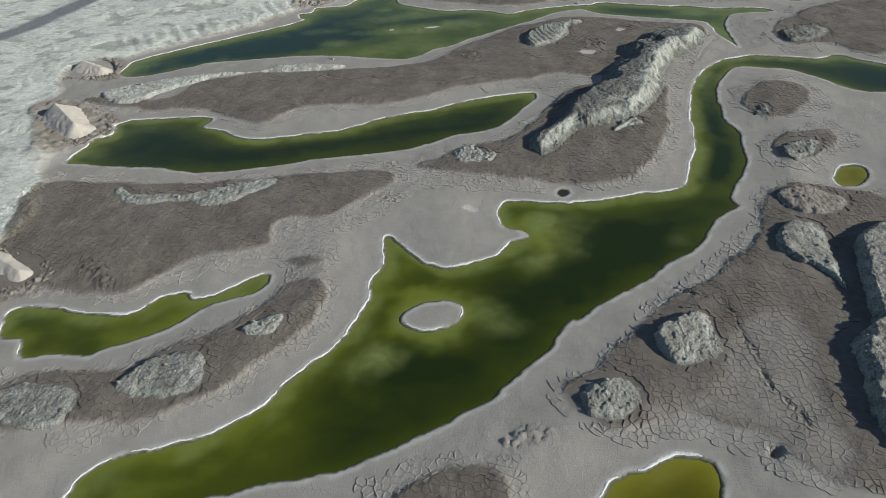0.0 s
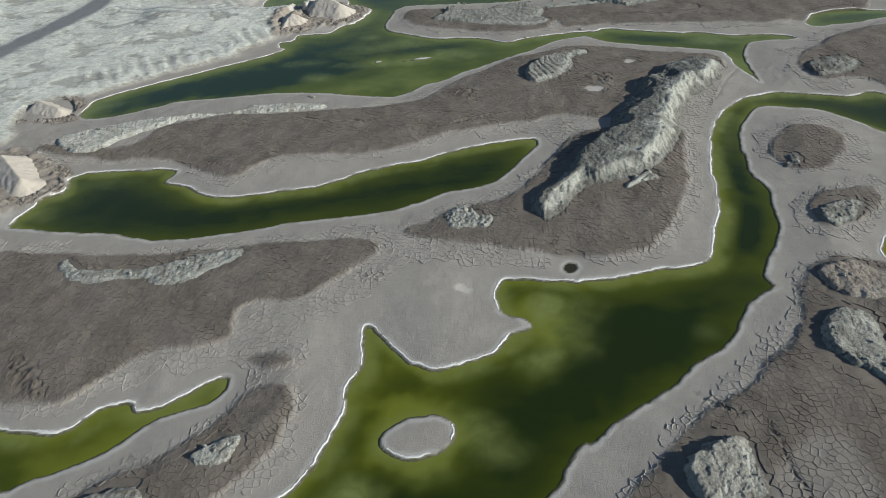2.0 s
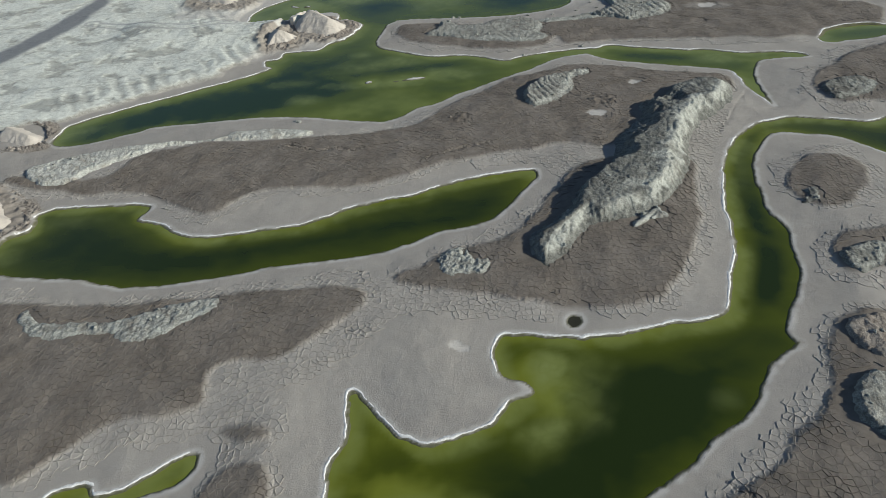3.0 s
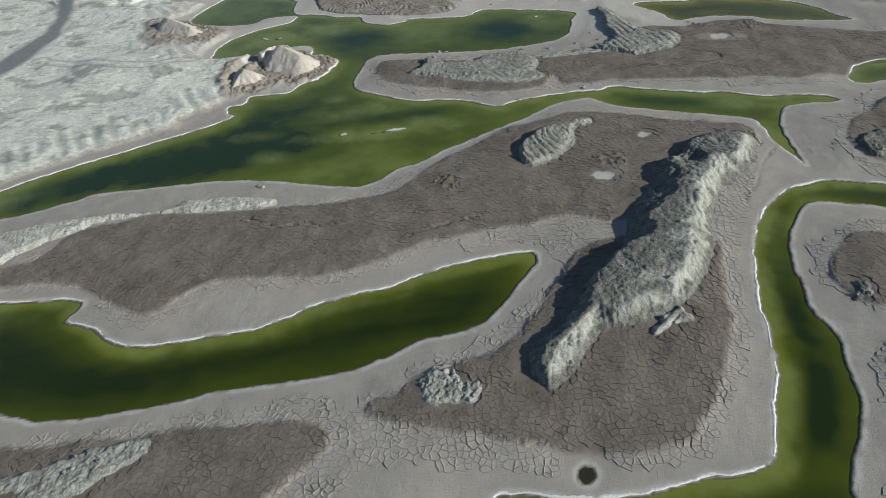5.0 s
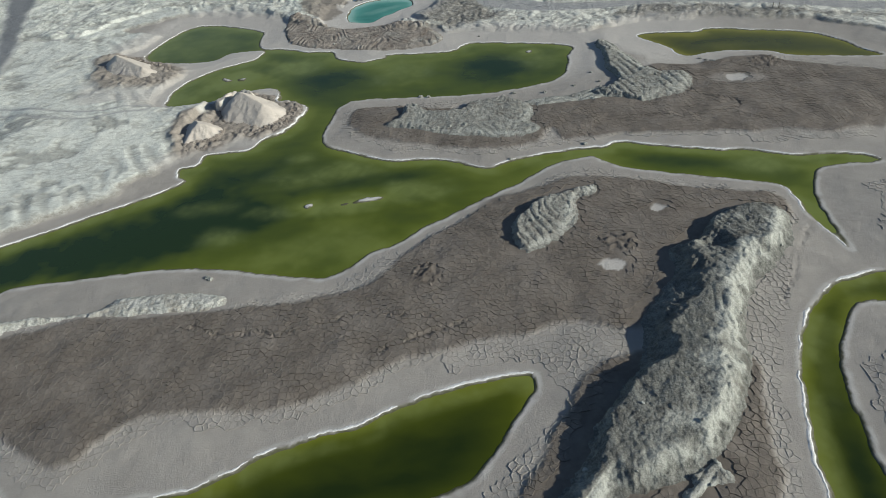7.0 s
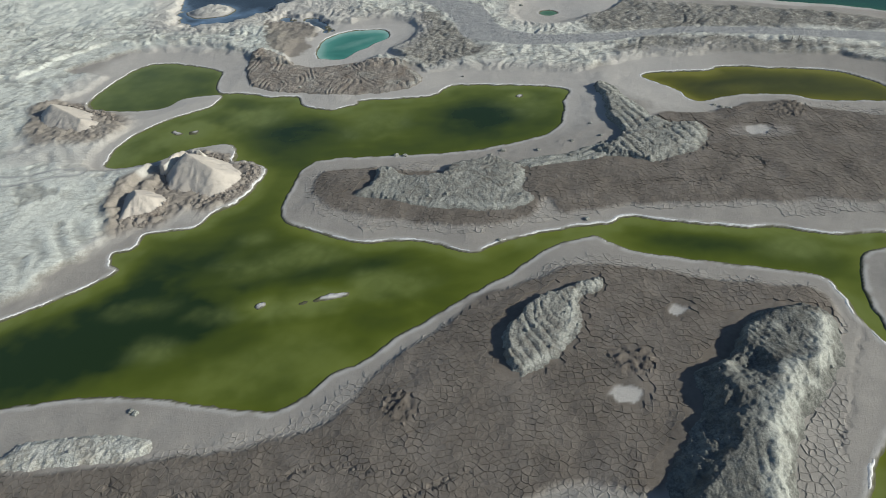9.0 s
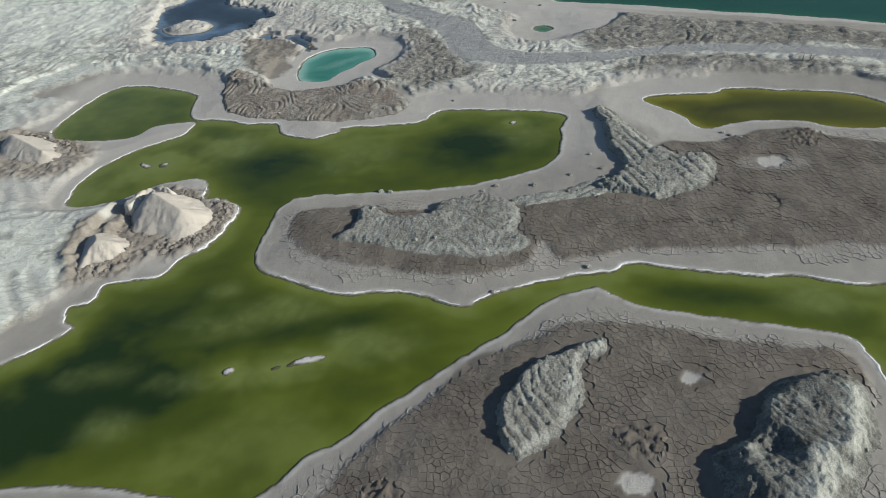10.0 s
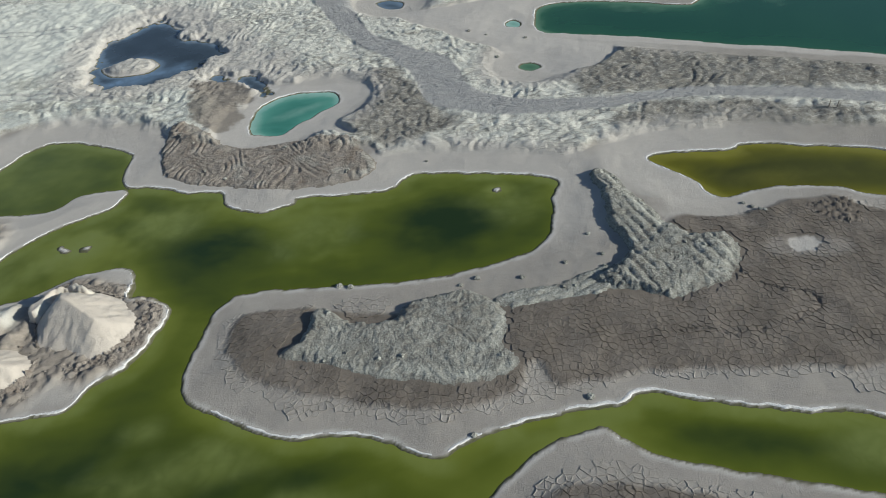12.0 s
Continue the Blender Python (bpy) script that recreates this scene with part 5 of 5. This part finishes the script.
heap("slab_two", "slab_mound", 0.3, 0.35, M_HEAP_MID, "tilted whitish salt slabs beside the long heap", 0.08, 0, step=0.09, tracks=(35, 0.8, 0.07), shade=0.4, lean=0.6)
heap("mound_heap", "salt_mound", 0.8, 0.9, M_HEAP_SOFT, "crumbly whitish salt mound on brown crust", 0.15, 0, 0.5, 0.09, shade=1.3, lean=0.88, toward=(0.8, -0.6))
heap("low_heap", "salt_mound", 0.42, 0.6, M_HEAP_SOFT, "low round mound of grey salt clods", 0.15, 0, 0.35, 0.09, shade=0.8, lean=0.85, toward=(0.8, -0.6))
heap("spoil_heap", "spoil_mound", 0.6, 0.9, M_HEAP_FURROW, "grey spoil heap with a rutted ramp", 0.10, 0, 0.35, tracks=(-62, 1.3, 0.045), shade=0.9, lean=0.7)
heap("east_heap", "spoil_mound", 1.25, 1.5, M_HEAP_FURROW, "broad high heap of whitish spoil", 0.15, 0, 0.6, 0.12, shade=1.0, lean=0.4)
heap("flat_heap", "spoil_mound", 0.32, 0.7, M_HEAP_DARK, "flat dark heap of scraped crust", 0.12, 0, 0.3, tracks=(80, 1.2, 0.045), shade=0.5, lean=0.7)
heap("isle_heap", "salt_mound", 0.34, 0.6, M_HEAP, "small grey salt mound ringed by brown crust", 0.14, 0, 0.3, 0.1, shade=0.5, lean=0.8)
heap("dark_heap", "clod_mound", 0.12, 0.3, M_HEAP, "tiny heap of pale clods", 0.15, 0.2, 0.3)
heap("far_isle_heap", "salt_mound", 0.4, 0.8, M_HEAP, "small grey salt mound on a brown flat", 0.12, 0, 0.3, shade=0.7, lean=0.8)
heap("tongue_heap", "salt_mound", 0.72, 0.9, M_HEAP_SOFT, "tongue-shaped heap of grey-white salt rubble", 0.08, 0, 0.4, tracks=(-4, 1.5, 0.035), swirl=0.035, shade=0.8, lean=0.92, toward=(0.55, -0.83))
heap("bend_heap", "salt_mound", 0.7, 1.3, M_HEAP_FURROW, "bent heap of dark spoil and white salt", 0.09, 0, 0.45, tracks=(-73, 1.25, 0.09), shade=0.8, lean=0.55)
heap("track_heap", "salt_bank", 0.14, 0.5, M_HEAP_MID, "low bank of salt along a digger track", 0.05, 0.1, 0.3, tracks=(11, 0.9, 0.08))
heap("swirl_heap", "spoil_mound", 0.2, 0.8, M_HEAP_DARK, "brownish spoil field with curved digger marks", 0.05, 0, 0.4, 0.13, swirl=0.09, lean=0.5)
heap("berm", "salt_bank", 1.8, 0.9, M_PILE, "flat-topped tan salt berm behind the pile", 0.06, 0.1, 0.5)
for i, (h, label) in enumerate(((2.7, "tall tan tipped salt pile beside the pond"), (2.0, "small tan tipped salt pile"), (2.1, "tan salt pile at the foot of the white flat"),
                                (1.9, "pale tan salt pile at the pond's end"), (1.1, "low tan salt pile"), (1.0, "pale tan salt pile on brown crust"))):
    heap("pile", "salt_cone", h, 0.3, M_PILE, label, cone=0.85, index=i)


# ---------------------------------------------------------------- white salt along the waterlines
def rim_material():
    m, n, l, bsdf = material("white_salt_crust")
    fine = tex_noise(n, l, 6, 5, 0.7).outputs["Fac"]
    l.new(mix(n, l, ramp(n, l, fine, (0.3, grey(0)), (0.65, grey(1))), (0.52, 0.52, 0.50), (0.83, 0.83, 0.80)), bsdf.inputs["Base Color"])
    bsdf.inputs["Roughness"].default_value = 0.8
    l.new(bump(n, l, fine, 0.7, 0.06), bsdf.inputs["Normal"])
    return m


M_RIM = rim_material()


def along(p, step):
    """Points at even steps on a rounded closed outline."""
    q = rounded(p, 10)
    q = np.concatenate([q, q[:1]])
    run = np.concatenate([[0], np.cumsum(np.hypot(*np.diff(q, axis=0).T))])
    at = np.arange(0, run[-1], step)
    return np.stack([np.interp(at, run, q[:, 0]), np.interp(at, run, q[:, 1])], 1)


def salt_rim(names, label):
    rows, faces = [], []
    for name in names:
        for p in PLAN[name]:
            q0 = along(p, 0.16)
            q = q0.copy()
            for _ in range(7):
                d = shore_at(q[:, 0], q[:, 1])
                e = 0.12
                g = np.stack([shore_at(q[:, 0] + e, q[:, 1]) - shore_at(q[:, 0] - e, q[:, 1]), shore_at(q[:, 0], q[:, 1] + e) - shore_at(q[:, 0], q[:, 1] - e)], 1) / (2 * e)
                g /= np.maximum(np.hypot(g[:, 0], g[:, 1]), 0.3)[:, None]
                q -= np.clip(0.8 * d, -0.4, 0.4)[:, None] * g
            lit = np.clip(0.35 + 0.65 * (g @ np.array((-0.55, 0.83))) / np.maximum(np.hypot(g[:, 0], g[:, 1]), 1e-3), 0, 1) * np.clip(0.62 + 1.0 * fbm(q[:, 0], q[:, 1], 3.0, 4), 0.10, 1.4)
            ok = (lit > 0.2) & (np.abs(shore_at(q[:, 0], q[:, 1])) < 0.07) & (np.hypot(*(q - q0).T) < 1.3)
            g /= np.maximum(np.hypot(g[:, 0], g[:, 1]), 1e-3)[:, None]
            base = sum(len(r) for r in rows)
            strip = []
            for o, up in ((-0.15, -0.20), (-0.05, 0.01), (0.05, 0.05), (0.16, 0.04), (0.32, -0.03)):
                c = q + g * (o * (0.22 + 0.78 * lit))[:, None]
                z = ground_at(c[:, 0], c[:, 1])
                z = np.maximum(z, 0.0) * (o > -0.1) + up * (0.35 + 0.65 * lit) + 0.03 * gnoise(c[:, 0] * 4, c[:, 1] * 4) * (0 < o < 0.5)
                strip.append(np.column_stack([c, z]))
            rows.append(np.stack(strip, 1).reshape(-1, 3))
            k = np.arange(len(q))
            nxt = np.roll(k, -1)
            good = ok & ok[nxt] & (np.hypot(*(q[nxt] - q).T) < 0.6)
            k, nxt = base + 5 * k[good], base + 5 * nxt[good]
            for c in range(4):
                faces.append(np.stack([k + c, k + c + 1, nxt + c + 1, nxt + c], 1))
    if not faces:
        return
    me = bpy.data.meshes.new("salt_rim")
    me.from_pydata(np.concatenate(rows).tolist(), [], np.concatenate(faces).tolist())
    me.polygons.foreach_set("use_smooth", np.ones(len(me.polygons), bool))
    me.materials.append(M_RIM)
    tagged(new("salt_rim", me), label, "salt crust", "salt rims of the ponds", kind="stuff")


for pond in PONDS:
    if pond not in ("pit", "blue_pool", "mud_pool", "round_pool", "round_pool3"):
        salt_rim([pond], "white salt crust along the waterline")
salt_rim(["island"], "white salt crust round the pale island")


# ---------------------------------------------------------------- loose clods and stakes
def clod(x, y, r):
    bm = bmesh.new()
    bmesh.ops.create_icosphere(bm, subdivisions=3, radius=r)
    for v in bm.verts:
        k = noise.noise(v.co * (2.2 / r) + Vector((x, y, 0))) * 0.45 + noise.noise(v.co * (6 / r)) * 0.15
        v.co = v.co * (1 + k)
        v.co.z = max(v.co.z * 0.6, -0.15 * r)
    me = bpy.data.meshes.new("salt_clod")
    bm.to_mesh(me)
    bm.free()
    me.materials.append(M_HEAP_MID)
    ob = tagged(new("salt_clod", me), "grey lump of salt crust lying on pale flat", "clod", "loose salt clods")
    ob.location = (x, y, float(ground_at(np.array([x]), np.array([y]))[0]) + 0.08 * r)


for i, (x, y) in enumerate(np.concatenate(PLAN["clods"])):
    clod(float(x), float(y), 0.18 + 0.16 * random.random())


def stake(x, y):
    bm = bmesh.new()
    bmesh.ops.create_cone(bm, cap_ends=True, segments=8, radius1=0.07, radius2=0.05, depth=1.0, matrix=Matrix.Translation((0, 0, 0.5)))
    bmesh.ops.create_cone(bm, cap_ends=True, segments=8, radius1=0.065, radius2=0.0, depth=0.08, matrix=Matrix.Translation((0, 0, 1.04)))
    me = bpy.data.meshes.new("marker_stake")
    bm.to_mesh(me)
    bm.free()
    me.materials.append(M_HEAP_DARK)
    ob = tagged(new("marker_stake", me), "thin dark wooden stake beside the haul road", "stake", "marker stakes")
    ob.location = (x, y, float(ground_at(np.array([x]), np.array([y]))[0]) - 0.1)


for x, y in PLAN["stakes"][0]:
    stake(float(x), float(y))


# ---------------------------------------------------------------- cracked crust: plates with open joints
def plates(bands, size):
    """Crust plates over the brown flats: cells round scattered points, apart by the joints."""
    nx, ny = int((bands[1] - bands[0]) / size), int((bands[3] - bands[2]) / size)
    jit = rng.uniform(-0.46, 0.46, (ny, nx, 2))
    sx = bands[0] + (np.arange(nx)[None, :] + 0.5 + jit[:, :, 0]) * size
    sy = bands[2] + (np.arange(ny)[:, None] + 0.5 + jit[:, :, 1]) * size
    edge = sample(FIELD["brown"], sx, sy) + 0.9 * fbm(sx, sy, 5.0, 4) + 1.3 * gnoise(sx / 9, sy / 9)
    loose = sample(FIELD["cracked"], sx, sy) + 0.9 * fbm(sx, sy, 3.0, 3)
    want = ((edge < 0.9 + 1.6 * smooth(-0.1, 0.5, fbm(sx, sy, 7.0, 2, shift=77))) | (loose < 0.2)) & (sample(SHORE, sx, sy) > 1.5) & (sample(HEAPED, sx, sy) > 0.5) & (sample(FIELD["patch"], sx, sy) > 0.4) & (sample(FIELD["ripped"], sx, sy) > 0.2)
    near = sorted(((a, b) for a in range(-2, 3) for b in range(-2, 3) if (a, b) != (0, 0)), key=lambda v: v[0] ** 2 + v[1] ** 2)
    out = []
    for j, i in np.argwhere(want):
        if not (2 <= j < ny - 2 and 2 <= i < nx - 2):
            continue
        cx, cy = sx[j, i], sy[j, i]
        r = 1.1 * size
        poly = [(-r, -r), (r, -r), (r, r), (-r, r)]
        for b, a in near:
            dx, dy = sx[j + b, i + a] - cx, sy[j + b, i + a] - cy
            lim = (dx * dx + dy * dy) / 2
            if all(px * dx + py * dy <= lim for px, py in poly):
                continue
            cut = []
            for (px, py), (qx, qy) in zip(poly, poly[1:] + poly[:1]):
                u, v = px * dx + py * dy - lim, qx * dx + qy * dy - lim
                if u <= 0:
                    cut.append((px, py))
                if (u < 0) != (v < 0) and u != v:
                    t = u / (u - v)
                    cut.append((px + t * (qx - px), py + t * (qy - py)))
            poly = cut
        ring = []
        for (px, py), (qx, qy) in zip(poly, poly[1:] + poly[:1]):
            ring += [(px, py), ((px + qx) / 2, (py + qy) / 2)]
        out.append((cx, cy, ring))
    return out


def plate_mesh(name, some):
    """Plates with a raised lip of salt round the edge and an open joint between them."""
    count = np.array([len(r) for _, _, r in some])
    c = np.repeat(np.array([(x, y) for x, y, _ in some]), count, 0)
    v = np.array([p for _, _, r in some for p in r])
    x, y = c[:, 0] + v[:, 0], c[:, 1] + v[:, 1]
    far = np.maximum(np.hypot(v[:, 0], v[:, 1]), 0.1)
    joint = 0.013 + 0.034 * smooth(-0.1, 0.7, fbm(x, y, 3.2, 3, shift=6)) + 0.045 * smooth(0.8, 0.1, sample(CRACKS, x, y))

    def ring(inset):
        k = np.clip(1 - inset / far, 0.2, 1)
        px, py = c[:, 0] + v[:, 0] * k, c[:, 1] + v[:, 1] * k
        return px + 0.09 * gnoise(px * 2.1, py * 2.1) + 0.05 * gnoise(px * 5, py * 5), py + 0.09 * gnoise(px * 2.1 + 40, py * 2.1) + 0.05 * gnoise(px * 5, py * 5 + 30)

    x, y = ring(joint)
    ix, iy = ring(joint + 0.075)
    lean = (v * np.repeat(rng.normal(0, 0.007, (len(some), 2)), count, 0)).sum(1)
    lift = np.repeat(rng.uniform(0.0, 0.014, len(some)), count)
    z, _, za, zb, zc = ground_at(x, y, True)
    up = 0.028 + 0.03 * za[:, 0] + lift + lean
    lip = (0.008 + 0.030 * smooth(-0.2, 0.7, fbm(x, y, 2.4, 3, shift=11))) * (1 - 0.6 * za[:, 0])
    mid = np.array([(px, py) for px, py, _ in some])
    mz, _, ma, mb, mc = ground_at(mid[:, 0], mid[:, 1], True)
    centre = np.column_stack([mid, mz + 0.024 + 0.03 * ma[:, 0] + 0.007])
    co = np.concatenate([np.column_stack([x, y, z + up + lip]), np.column_stack([x, y, z - 0.06]), np.column_stack([ix, iy, z + up]), centre])
    faces, start, n = [], 0, len(x)
    for f, m in enumerate(count):
        for e in range(m):
            a, b = start + e, start + (e + 1) % m
            faces.append((3 * n + f, 2 * n + a, 2 * n + b))
            faces.append((2 * n + a, a, b, 2 * n + b))
            faces.append((a, n + a, n + b, b))
        start += m
    me = bpy.data.meshes.new(name)
    me.from_pydata(co.tolist(), [], faces)
    for key, a, b in (("zone_a", za, ma), ("zone_b", zb, mb), ("zone_c", zc, mc)):
        me.attributes.new(key, "FLOAT_COLOR", "POINT").data.foreach_set("color", np.concatenate([a, a, a, b]).astype(np.float32).ravel())
    salt = np.concatenate([smooth(0.0, 0.04, lip), np.zeros(2 * n + len(some))])
    me.attributes.new("lip", "FLOAT", "POINT").data.foreach_set("value", salt.astype(np.float32))
    me.materials.append(M_GROUND)
    return me


crust = plates((-60, 74, -13, 110), 0.60)

own = [q for q in crust if -2 < q[0] < 30 and 24 < q[1] < 42][:295]
chosen = {id(q) for q in own}
tagged(new("crust_plates", plate_mesh("crust_plates", [q for q in crust if id(q) not in chosen])), "cracked brown salt crust broken into plates", "crust", kind="stuff")
for q in own:
    plate = new("crust_plate", plate_mesh("crust_plate", [q]))
    plate.parent = ground
